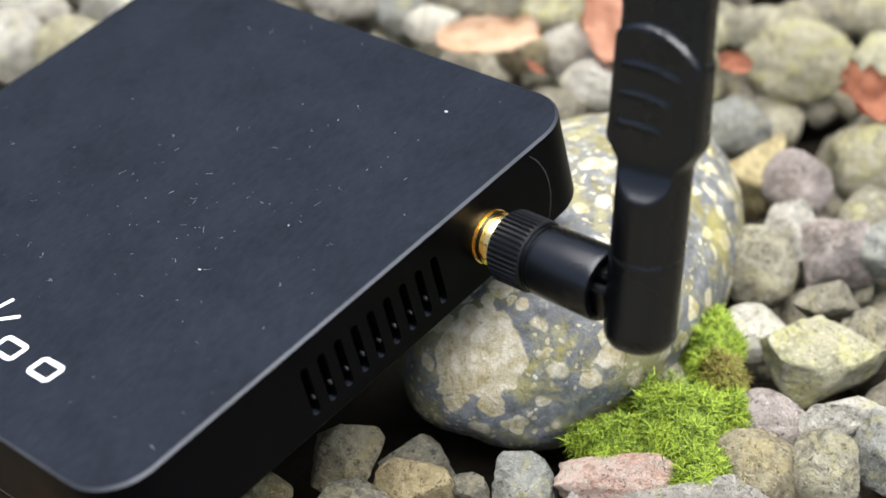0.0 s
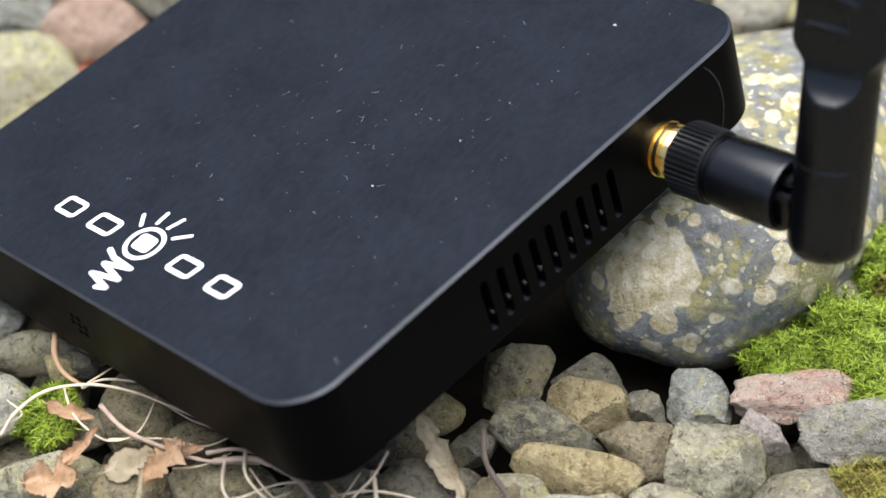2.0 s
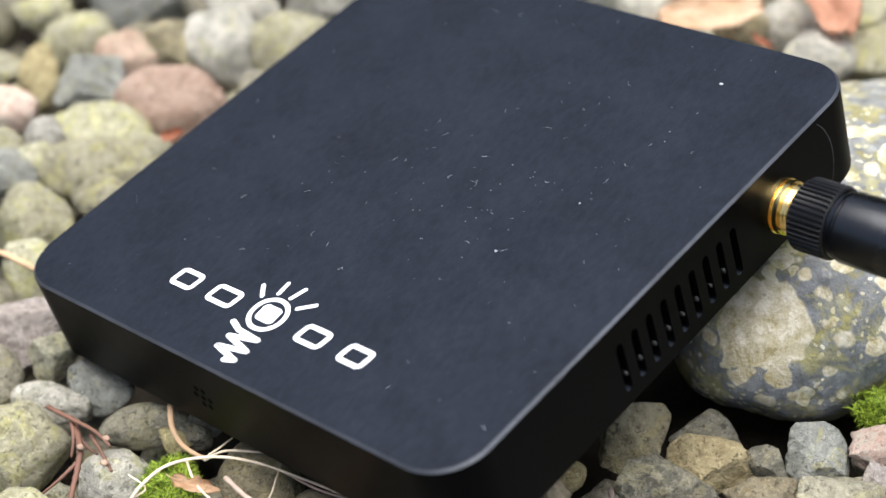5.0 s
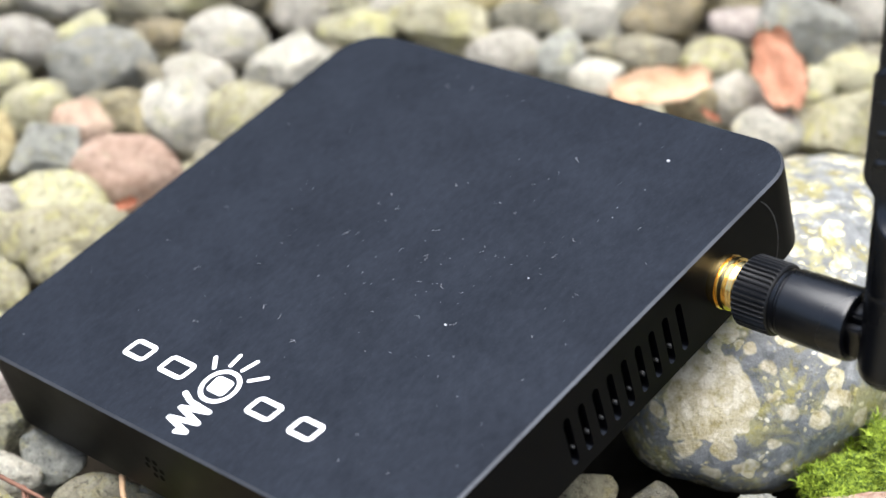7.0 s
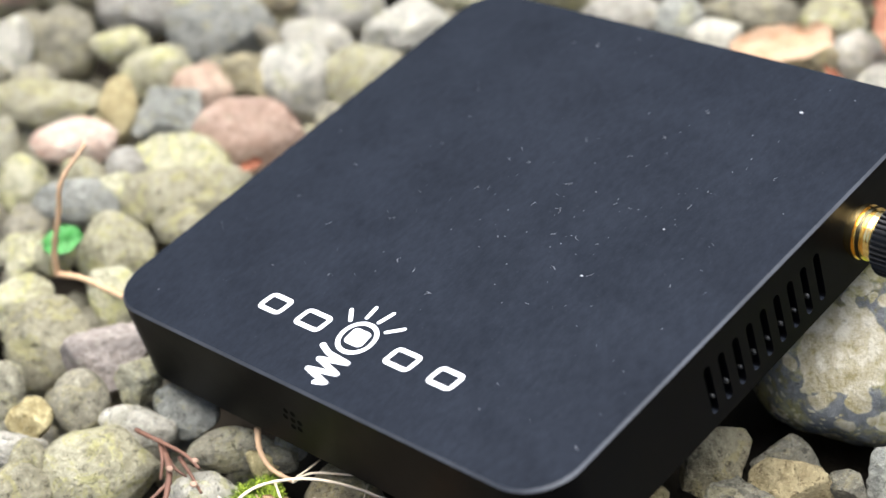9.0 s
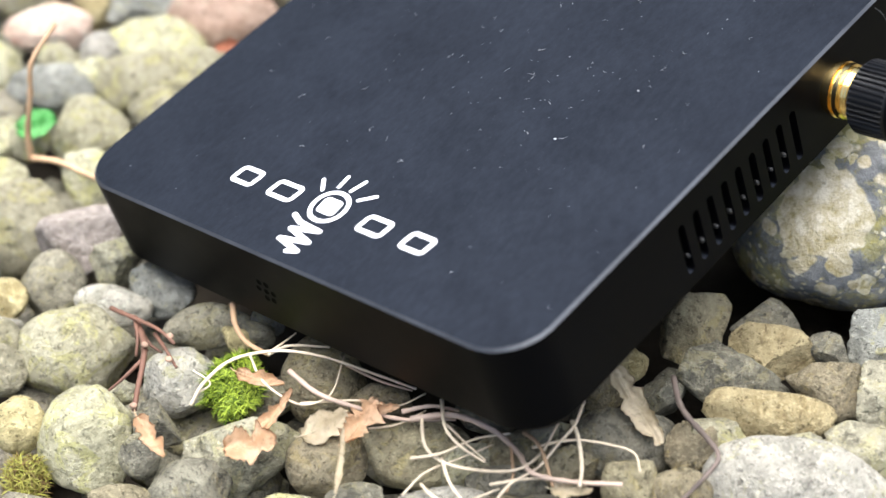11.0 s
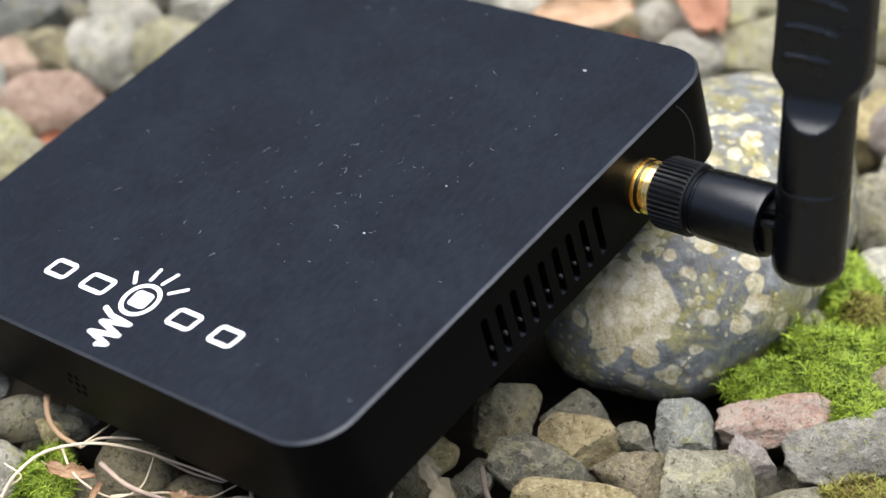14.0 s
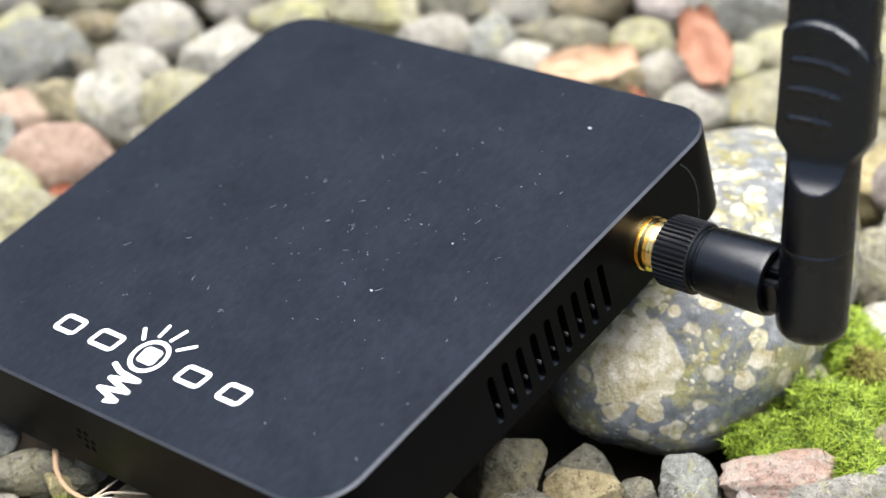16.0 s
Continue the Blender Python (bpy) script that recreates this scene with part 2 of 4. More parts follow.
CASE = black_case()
EDGE = plain("pale_chamfer", (0.045, 0.049, 0.058), 0.4, 0.25, vary=0.2)
PLASTIC = plain("black_plastic", (0.002, 0.0022, 0.003), 0.27, spec=0.65, vary=0.2)
RUBBER = plain("ribbed_black_plastic", (0.003, 0.003, 0.0034), 0.42, spec=0.35, vary=0.2)
# near-black: the shade inside slots and holes put into a colour
INSIDE = plain("shaded_interior", (0.0012, 0.0012, 0.0012), 0.8, spec=0.05, vary=0.2)
CHIP = plain("bare_metal", (0.05, 0.05, 0.05), 0.5, 0.3)
GOLD = plain("gold_plating", (0.9, 0.66, 0.28), 0.2, 1.0, vary=0.06, grain=0.00001)
WHITE = plain("white_print", (0.82, 0.83, 0.84), 0.55, vary=0.03)
LINT = plain("grey_lint", (0.36, 0.37, 0.39), 0.9, vary=0.3)
SCUFF = plain("scuffed_paint", (0.035, 0.036, 0.038), 0.6, vary=0.4)
STRAW = plain("dry_straw", (0.72, 0.6, 0.44), 0.7, vary=0.3)
RUST = plain("red_brown_stem", (0.12, 0.058, 0.038), 0.7, vary=0.4)
TWIG = plain("tan_twig", (0.48, 0.31, 0.18), 0.7, vary=0.35)
PINK_STEM = plain("pinkish_dry_stem", (0.56, 0.42, 0.33), 0.7, vary=0.3)
BUD = plain("dried_bud", (0.26, 0.17, 0.12), 0.8, vary=0.5, grain_scale=900.0, grain=0.0004)
BARK = plain("grey_root", (0.13, 0.1, 0.085), 0.8, vary=0.4)


def leaf_mat(name, a, b):
    g = Graph(name, 0.65, spec=0.3)
    v = g.coords("Object")
    wide = g.noise(v, 160, 5, 0.65)
    vein = g.noise(v, 900, 3, 0.6)
    col = g.ramp(wide, [(0.3, a), (0.7, b)])
    col = g.mix(g.math("MULTIPLY", g.mask(vein, 0.55, 0.7), 0.4), col, tuple(0.5 * c for c in a))
    return g.done(col, g.bump(vein, 0.0002, 0.8))


LEAF_PALE = leaf_mat("pale_orange_leaf", (0.66, 0.42, 0.25), (0.8, 0.6, 0.42))
LEAF_RED = leaf_mat("red_brown_leaf", (0.36, 0.13, 0.075), (0.52, 0.23, 0.13))
LEAF_TAN = leaf_mat("tan_dead_leaf", (0.58, 0.36, 0.2), (0.78, 0.57, 0.39))
LEAF_BEIGE = leaf_mat("bleached_leaf", (0.48, 0.4, 0.26), (0.72, 0.63, 0.47))
LEAF_SALMON = leaf_mat("salmon_leaf", (0.48, 0.22, 0.13), (0.64, 0.36, 0.24))
LEAF_GREEN = leaf_mat("fresh_green_leaf", (0.08, 0.36, 0.08), (0.22, 0.55, 0.2))


def moss_mat(name, a, b):
    g = Graph(name, 0.6, spec=0.3)
    rnd = g.island()
    wide = g.noise(g.coords("Object"), 170, 3, 0.6)
    f = g.math("ADD", g.math("MULTIPLY", rnd, 0.6), g.math("MULTIPLY", wide, 0.4))
    return g.done(g.ramp(f, [(0.2, a), (0.75, b)]))


MOSS = moss_mat("bright_moss", (0.05, 0.095, 0.006), (0.35, 0.46, 0.045))
MOSS_BROWN = moss_mat("browned_moss", (0.1, 0.06, 0.015), (0.27, 0.27, 0.05))


def soil_mat():
    g = Graph("dark_soil", 0.95, spec=0.2)
    v = g.coords("Object")
    a, b = g.noise(v, 40, 6, 0.7), g.noise(v, 900, 4, 0.7)
    col = g.ramp(a, [(0.3, (0.02, 0.016, 0.011)), (0.7, (0.06, 0.048, 0.034))])
    return g.done(col, g.bump(b, 0.001, 1.0))


SOIL = soil_mat()


# dark green for the unseen ring that holds back low sky light
def sky_blocker_mat():
    g = Graph("dark_sky_blocker", 0.9, spec=0.2)
    v = g.coords("Object")
    a = g.noise(v, 9, 7, 0.75)
    return g.done(g.ramp(a, [(0.35, (0.008, 0.011, 0.006)), (0.65, (0.045, 0.055, 0.03))]), g.bump(a, 0.05, 1.0))


SKY_BLOCKER = sky_blocker_mat()


# ---- mesh helpers ----
def link_mesh(name, bm, material, smooth=True):
    me = bpy.data.meshes.new(name)
    bm.normal_update()
    bm.to_mesh(me)
    bm.free()
    for m in material if isinstance(material, (list, tuple)) else [material]:
        me.materials.append(m)
    if smooth:
        me.shade_smooth()
    return new(name, me)


def part(name, bm, material, parent, label="", smooth=True):
    """Links a bmesh as one mesh object under a thing or a part."""
    ob = link_mesh(name, bm, material, smooth)
    ob.parent = parent
    return tagged(ob, label) if label else ob


def sharp(ob, degrees=35):
    ob.data.set_sharp_from_angle(angle=radians(degrees))
    return ob


def rings_mesh(rings, cap_start=True, cap_end=True, bm=None):
    """Skin between closed rings that all have the same number of points."""
    bm = bm or bmesh.new()
    vs = [[bm.verts.new(p) for p in r] for r in rings]
    n = len(vs[0])
    for a, b in zip(vs, vs[1:]):
        for k in range(n):
            bm.faces.new((a[k], a[(k + 1) % n], b[(k + 1) % n], b[k]))
    if cap_start:
        bm.faces.new(vs[0][::-1])
    if cap_end:
        bm.faces.new(vs[-1])
    return bm


def lathe_x(profile, n=48, ribs=0, rib_depth=0.0, y0=0.0, z0=0.0):
    """Turned part round the x axis; profile rows of (x, radius, ribbed)."""
    rings = []
    for row in profile:
        x, r = row[0], row[1]
        ribbed = len(row) > 2 and row[2]
        ring = []
        for k in range(n):
            a = 2 * math.pi * k / n
            rr = r - (rib_depth if ribbed and (k % 4) in (2, 3) else 0)
            ring.append((x * MM, (y0 + rr * math.cos(a)) * MM, (z0 + rr * math.sin(a)) * MM))
        rings.append(ring)
    return rings_mesh(rings)


def tube(points, radius, n=6, bm=None, taper=0.35, steps=7):
    """A bent stem through a few points, smoothed between them."""
    bm = bm or bmesh.new()
    ps = [Vector(p) for p in points]
    ps = [2 * ps[0] - ps[1], *ps, 2 * ps[-1] - ps[-2]]
    line = []
    for k in range(1, len(ps) - 2):
        a, b, c, d = ps[k - 1 : k + 3]
        for s in range(steps):
            t = s / steps
            line.append(0.5 * (2 * b + (c - a) * t + (2 * a - 5 * b + 4 * c - d) * t * t + (3 * b - a - 3 * c + d) * t**3))
    line.append(ps[-2])
    rings = []
    for k, p in enumerate(line):
        d = (line[min(k + 1, len(line) - 1)] - line[max(k - 1, 0)]).normalized()
        u = d.cross((0.31, 0.2, 0.93)).normalized()
        w = d.cross(u)
        r = radius * (1 - taper * k / (len(line) - 1)) * (1 + 0.12 * math.sin(k * 2.3))
        rings.append([p + r * (math.cos(2 * math.pi * j / n) * u + math.sin(2 * math.pi * j / n) * w) for j in range(n)])
    return rings_mesh(rings, bm=bm)


# ---- ground ----
def ground():
    bm = bmesh.new()
    n = 90
    xs = [(-1) ** (k < n / 2) * (0.32 * abs(2 * k / n - 1) + 60 * abs(2 * k / n - 1) ** 9) for k in range(n + 1)]
    vs = {}
    for i, x in enumerate(xs):
        for j, y in enumerate(xs):
            z = -0.024 + 0.004 * noise.noise((x * 40, y * 40, 0.3)) + 0.002 * noise.noise((x * 160, y * 160, 4.0))
            vs[i, j] = bm.verts.new((x + 0.06, y + 0.1, z))
    for i in range(n):
        for j in range(n):
            bm.faces.new((vs[i, j], vs[i + 1, j], vs[i + 1, j + 1], vs[i, j + 1]))
    ob = link_mesh("ground", bm, SOIL)
    return tagged(ob, "dark damp soil under a bed of pebbles", "ground", kind="structure")


ground()


def hedge():
    """Unseen dark ring added to block low sky light, tallest behind the box."""
    rings = []
    n = 72
    for k in range(n):
        a = 2 * math.pi * k / n
        rear = 0.5 + 0.5 * math.cos(a - radians(-42))
        h = 0.9 - 0.65 * smooth_step(rear) + 0.12 * noise.noise((math.cos(a) * 4, math.sin(a) * 4, 0))
        c, s = math.cos(a), math.sin(a)
        rings.append([(1.5 * c, 1.5 * s, -0.05), (1.9 * c, 1.9 * s, -0.05), (1.86 * c, 1.86 * s, h), (1.52 * c, 1.52 * s, h * 0.97)])
    bm = bmesh.new()
    vs = [[bm.verts.new(p) for p in r] for r in rings]
    for i in range(n):
        a, b = vs[i], vs[(i + 1) % n]
        for j in range(4):
            bm.faces.new((a[j], a[(j + 1) % 4], b[(j + 1) % 4], b[j]))
    bmesh.ops.recalc_face_normals(bm, faces=bm.faces)
    return tagged(link_mesh("unseen_sky_blocker", bm, SKY_BLOCKER), "unseen dark green ring added to block low sky light", "hedge", kind="structure")


def smooth_step(t):
    return t * t * (3 - 2 * t)


hedge()

# ---- pebbles ----
SPOTS = []
LABELS = {
    LICHEN: "rounded beige pebble with yellow-green lichen", GREY: "weathered grey-brown pebble with rough skin",
    OCHRE: "yellowish ochre pebble with a rough skin", DARK: "dark grey pebble lying low in shade",
    PINK: "angular pink granite stone with grey specks", TERRA: "rounded reddish terracotta pebble with pale patches",
    BLUE: "blue-grey pebble with faint lichen", PALE: "smooth pale cream pebble with faint stains",
    ROSY: "rough rosy grey stone with worn corners", BEIGE: "flat beige grey stone with pale skin", OLIVE: "olive grey stone with ochre patches",
}


def stone_points(seed, angular, level=3):
    """Unit stone: a sphere cut by planes, then worn by noise."""
    rng = random.Random(seed)
    bm = bmesh.new()
    bmesh.ops.create_icosphere(bm, subdivisions=level, radius=1.0)
    planes = []
    for _ in range(15 if angular else 9):
        d = Vector((rng.gauss(0, 1), rng.gauss(0, 1), rng.gauss(0, 1))).normalized()
        planes.append((d, rng.uniform(0.6, 0.86) if angular else rng.uniform(0.7, 0.94)))
    shift = Vector((rng.uniform(0, 50), rng.uniform(0, 50), rng.uniform(0, 50)))
    for v in bm.verts:
        p = v.co * (1.22 if angular else 1.03)
        for _ in range(2 if angular else 1):
            for d, h in planes:
                over = p.dot(d) - h
                if over > 0:
                    p -= d * over * (0.97 if angular else 0.75)
        q = p * 1.3 + shift
        worn = 0.07 * noise.noise(q) + 0.045 * noise.noise(q * 2.7) + (0.03 if angular else 0.02) * noise.noise(q * 6)
        chips = max(0.0, noise.noise(q * 3.4 + shift) - 0.25) * (0.16 if angular else 0.09)
        p += p.normalized() * (worn - chips + 0.012 * noise.noise(q * 15))
        v.co = p
    return bm


def fill_box(bm, a, b, c):
    """Stretches a unit stone so that it just fills the given half sizes."""
    for k, h in enumerate((a, b, c)):
        lo = min(v.co[k] for v in bm.verts)
        hi = max(v.co[k] for v in bm.verts)
        for v in bm.verts:
            v.co[k] = ((v.co[k] - lo) / (hi - lo) * 2 - 1) * h
    return bm


def pebble(x, y, z, a, b, c, rx, ry, rz, material, angular=False):
    seed = int(abs(x) * 91 + abs(y) * 57 + a * 13)
    bm = fill_box(stone_points(seed, angular, 4 if a > 4 else 3), a * MM, b * MM, c * MM)
    ob = link_mesh("pebble", bm, material)
    ob.matrix_world = pose(x * MM, y * MM, z * MM, rx, ry, rz)
    SPOTS.append((x, y, 0.5 * (a + b)))
    shape = LABELS[material]
    if angular and material in (GREY, DARK, BLUE, OLIVE):
        shape = shape.replace("pebble", "broken stone").replace("grey stone", "grey broken stone")
    return tagged(ob, shape, "pebble", "pebbles")

pebble(-30.2, 42.1, -1.0, 6.4, 5.1, 3.9, 49, 4, 42, LICHEN)
pebble(-55.8, 32.9, -1.0, 10.6, 5.6, 4.3, 49, 4, 42, BLUE)
pebble(-61.3, 39.1, -0.7, 5.6, 5.1, 4.0, 49, 4, 42, LICHEN)
pebble(-75.1, 47.6, -1.2, 10.7, 6.0, 4.6, 49, 4, 42, PINK)
pebble(-45.3, 17.3, -1.0, 5.1, 5.3, 3.9, 49, 4, 42, LICHEN)
pebble(104.2, 5.4, -0.5, 7.3, 4.2, 3.2, 49, 4, 42, DARK)
pebble(95.3, 28.2, -1.2, 6.5, 5.4, 4.2, 49, 4, 42, DARK)
pebble(90.0, 17.1, -0.6, 6.5, 4.3, 3.3, 49, 4, 42, DARK)
pebble(-119.7, 63.3, -0.9, 4.9, 8.5, 3.8, 51, 4, 43, PALE, True)
pebble(-115.7, 75.6, -3.7, 9.5, 10.2, 7.3, 51, 4, 43, GREY)
pebble(-93.9, 53.5, -1.7, 14.6, 6.3, 4.8, 51, 7, 40, LICHEN)
pebble(-85.2, 35.1, 0.0, 3.4, 7.1, 2.6, 51, 4, 43, GREY)
pebble(-71.0, 28.8, -1.5, 5.9, 8.0, 4.6, 51, 4, 43, LICHEN)
pebble(-50.8, 40.6, -0.2, 4.3, 4.4, 3.3, 51, 4, 43, LICHEN)
pebble(-143.4, 82.0, -0.7, 8.9, 4.5, 3.4, 51, 4, 43, TERRA)
pebble(-130.8, 90.3, -0.6, 9.9, 5.0, 3.8, 51, 4, 43, GREY)
pebble(85.8, 233.5, -1.7, 6.2, 7.3, 4.8, 52, 2, 40, LICHEN)
pebble(92.7, 226.2, -4.6, 14.1, 11.0, 8.5, 49, 1, 43, LICHEN)
pebble(79.6, 227.6, -1.0, 11.1, 5.6, 4.4, 49, 1, 43, GREY)
pebble(109.9, 234.8, -2.3, 7.3, 8.7, 5.6, 49, 1, 43, LICHEN)
pebble(88.6, 247.6, -2.0, 10.6, 6.7, 5.1, 49, 1, 43, GREY)
pebble(98.6, 252.4, -1.6, 7.6, 6.0, 4.7, 49, 1, 43, LICHEN)
pebble(13.5, -18.3, -3.8, 12.3, 9.6, 7.7, 47, -14, 59, LICHEN)
pebble(34.0, -32.0, -3.6, 9.4, 10.6, 7.5, 49, -3, 49, LICHEN)
pebble(-8.6, 3.2, -3.8, 10.3, 9.6, 7.7, 51, 4, 43, ROSY, True)
pebble(2.4, 2.5, -1.3, 5.5, 5.7, 4.4, 51, 4, 43, GREY, True)
pebble(-24.3, -0.2, -4.3, 10.5, 10.8, 8.4, 51, 4, 43, LICHEN)
pebble(-3.2, -9.0, -2.0, 6.6, 7.3, 5.3, 51, 4, 43, GREY)
pebble(-5.6, -19.1, -1.0, 5.0, 5.4, 4.0, 51, 4, 43, OCHRE, True)
pebble(0.4, -26.5, -0.9, 6.4, 4.9, 3.9, 51, 4, 43, PALE, True)
pebble(7.1, -32.3, -1.3, 6.7, 5.4, 4.3, 51, 4, 43, LICHEN)
pebble(12.7, -6.3, -0.4, 8.0, 4.0, 3.2, 50, 11, 36, PALE)
pebble(16.1, 2.6, -1.4, 7.2, 5.6, 4.5, 46, 18, 30, BLUE, True)
pebble(31.7, 1.1, -0.7, 9.1, 4.6, 3.7, 49, -4, 50, GREY)
pebble(38.5, -11.2, -2.1, 8.1, 6.8, 5.4, 49, 5, 42, BEIGE)
pebble(58.4, 6.0, -2.9, 8.2, 9.1, 6.6, 49, 5, 42, OLIVE)
pebble(61.4, -17.5, -3.0, 11.4, 8.3, 6.7, 49, 1, 45, GREY, True)
pebble(74.9, -9.2, -2.0, 7.6, 6.6, 5.3, 48, -10, 55, OLIVE)
pebble(85.3, 2.5, -2.0, 9.7, 6.6, 5.3, 49, 5, 42, OLIVE)
pebble(86.1, -13.6, -0.2, 5.7, 3.7, 3.0, 49, 5, 42, DARK)
pebble(77.4, -22.5, 0.2, 6.4, 2.9, 2.3, 49, 5, 42, LICHEN)
pebble(59.8, -29.6, -1.8, 8.0, 6.4, 5.1, 49, 5, 42, DARK)
pebble(43.5, -22.3, -0.7, 4.5, 4.8, 3.6, 49, 5, 42, DARK, True)
pebble(47.2, -29.6, -0.3, 3.9, 4.5, 3.1, 49, 5, 42, DARK)
pebble(22.8, -38.4, -1.1, 5.2, 5.6, 4.2, 49, 5, 42, OCHRE)
pebble(3.9, -27.2, -0.2, 3.7, 5.2, 3.0, 49, 5, 42, LICHEN)
pebble(53.1, -39.1, 0.2, 5.9, 3.0, 2.4, 49, 5, 42, OLIVE)
pebble(33.4, -21.6, 0.5, 3.6, 2.5, 2.0, 49, 5, 42, GREY, True)
pebble(40.5, 1.6, 0.5, 3.4, 2.6, 2.1, 49, 5, 42, OCHRE, True)
pebble(41.9, 4.8, 0.3, 3.7, 2.8, 2.2, 49, 5, 42, DARK, True)
pebble(40.4, 9.1, 0.0, 3.5, 3.3, 2.6, 49, 5, 42, BLUE)
pebble(98.5, -4.2, 0.0, 8.2, 3.3, 2.6, 49, 5, 42, BEIGE)
pebble(-48.6, 13.3, -1.2, 5.3, 6.3, 4.2, 48, -19, 62, LICHEN, True)
pebble(-37.8, 1.5, -1.4, 9.2, 5.6, 4.5, 49, -16, 59, LICHEN)
pebble(-36.0, 27.9, -3.3, 8.8, 9.8, 7.0, 51, 4, 43, LICHEN)
pebble(-22.0, 16.4, -1.3, 5.6, 7.5, 4.5, 50, -8, 52, LICHEN)
pebble(-17.6, -17.0, -0.8, 4.6, 6.3, 3.7, 51, 4, 43, GREY)
pebble(105.0, 58.7, -2.1, 8.1, 6.9, 5.5, 48, -15, 58, OLIVE, True)
pebble(115.7, 67.0, -0.7, 7.5, 4.5, 3.6, 49, 4, 41, DARK, True)
pebble(121.0, 61.0, -1.4, 8.4, 5.7, 4.5, 48, 13, 33, OCHRE, True)
pebble(120.4, 49.8, -0.8, 11.0, 6.2, 5.0, 46, 22, 24, DARK, True)
pebble(129.9, 46.8, -0.1, 11.9, 4.6, 3.6, 49, 10, 36, OCHRE)
pebble(134.4, 59.0, -1.4, 7.8, 5.7, 4.6, 49, 4, 41, OLIVE, True)
pebble(145.8, 65.7, -2.9, 9.4, 8.2, 6.5, 49, 4, 41, GREY, True)
pebble(134.4, 76.4, -1.7, 6.5, 6.1, 4.9, 49, 11, 35, BLUE, True)
pebble(129.1, 66.8, -0.3, 4.2, 3.8, 3.0, 49, 4, 41, DARK, True)
pebble(146.7, 87.6, -1.0, 12.2, 5.0, 4.0, 48, 0, 45, PINK, True)
pebble(111.3, 40.2, -0.8, 5.1, 4.7, 3.8, 49, 4, 41, DARK, True)
pebble(123.8, 33.0, -1.0, 5.4, 5.0, 4.0, 49, 4, 41, OLIVE, True)
pebble(126.9, 37.2, -0.5, 6.6, 4.2, 3.4, 46, 22, 24, LICHEN, True)
pebble(147.8, 50.9, -1.4, 8.1, 5.7, 4.6, 49, 4, 41, GREY, True)
pebble(140.5, 44.2, -0.0, 5.1, 3.4, 2.7, 49, 4, 41, GREY, True)
pebble(159.2, 57.4, 0.0, 4.9, 3.3, 2.7, 49, 4, 41, BLUE)
pebble(113.0, 26.8, -2.4, 10.1, 7.3, 5.8, 49, 4, 41, DARK)
pebble(101.3, 41.6, -0.5, 4.8, 4.2, 3.3, 49, 4, 41, OCHRE)
pebble(162.1, 91.4, -1.8, 14.4, 6.3, 5.0, 48, -6, 51, BEIGE, True)
pebble(147.8, 76.2, -0.7, 5.3, 4.5, 3.6, 48, 3, 43, ROSY, True)
pebble(177.3, 89.6, -1.1, 5.3, 5.1, 4.1, 48, 3, 43, PINK, True)
pebble(182.2, 82.3, -0.4, 4.6, 4.1, 3.2, 48, 3, 43, GREY, True)
pebble(110.5, 182.1, -2.1, 7.6, 10.2, 6.0, 47, 17, 28, OCHRE, True)
pebble(121.1, 183.3, -2.3, 8.1, 8.6, 6.5, 49, 1, 43, ROSY)
pebble(130.9, 155.6, -2.3, 8.0, 9.3, 6.4, 49, 1, 43, GREY)
pebble(130.4, 169.7, -2.1, 7.6, 7.6, 6.0, 49, 1, 43, BEIGE, True)
pebble(141.3, 171.1, -2.3, 9.4, 8.1, 6.4, 49, 1, 43, ROSY, True)
pebble(142.4, 137.4, -1.4, 7.6, 6.4, 5.0, 49, 1, 43, PALE)
pebble(156.6, 139.9, -2.5, 13.1, 9.5, 7.6, 48, 14, 31, LICHEN, True)
pebble(161.5, 151.3, -2.2, 8.4, 7.8, 6.3, 49, 1, 43, GREY, True)
pebble(169.5, 127.6, -1.2, 9.2, 6.0, 4.8, 48, -15, 56, BEIGE, True)
pebble(160.1, 119.2, -1.0, 8.0, 5.6, 4.5, 45, 23, 22, ROSY)
pebble(173.5, 116.5, -2.1, 7.6, 7.8, 6.0, 45, 23, 22, GREY)
pebble(164.1, 107.1, -2.6, 9.4, 8.5, 6.8, 45, 23, 22, OLIVE)
pebble(179.4, 127.5, -1.6, 6.7, 8.3, 5.4, 49, 1, 43, BLUE, True)
pebble(128.6, 202.4, -2.9, 10.2, 9.1, 7.3, 49, 1, 43, LICHEN)
pebble(146.7, 176.4, -1.3, 6.2, 6.2, 4.9, 49, 1, 43, BLUE)
pebble(148.5, 155.2, -0.5, 7.7, 4.7, 3.7, 48, 12, 33, GREY, True)
pebble(97.7, 190.5, -1.4, 9.9, 7.2, 5.8, 49, 1, 43, BLUE)
pebble(-85.6, 105.3, -3.8, 15.1, 10.8, 8.7, 52, 2, 41, BLUE, True)
pebble(-53.4, 101.2, -3.2, 9.8, 10.7, 7.8, 50, -17, 57, BEIGE)
pebble(-45.0, 76.6, -3.1, 13.9, 9.7, 7.8, 52, 2, 41, TERRA)
pebble(-67.4, 81.5, -2.0, 8.1, 7.5, 6.0, 52, 2, 41, TERRA)
pebble(-61.6, 92.1, -1.3, 7.6, 6.3, 5.0, 52, 2, 41, OLIVE, True)
pebble(-66.0, 69.1, -1.6, 8.9, 6.8, 5.4, 52, 2, 41, BLUE, True)
pebble(-49.4, 58.4, -1.8, 13.3, 7.1, 5.6, 52, 2, 41, LICHEN)
pebble(-39.4, 48.2, -2.2, 13.9, 7.8, 6.2, 52, -2, 44, LICHEN)
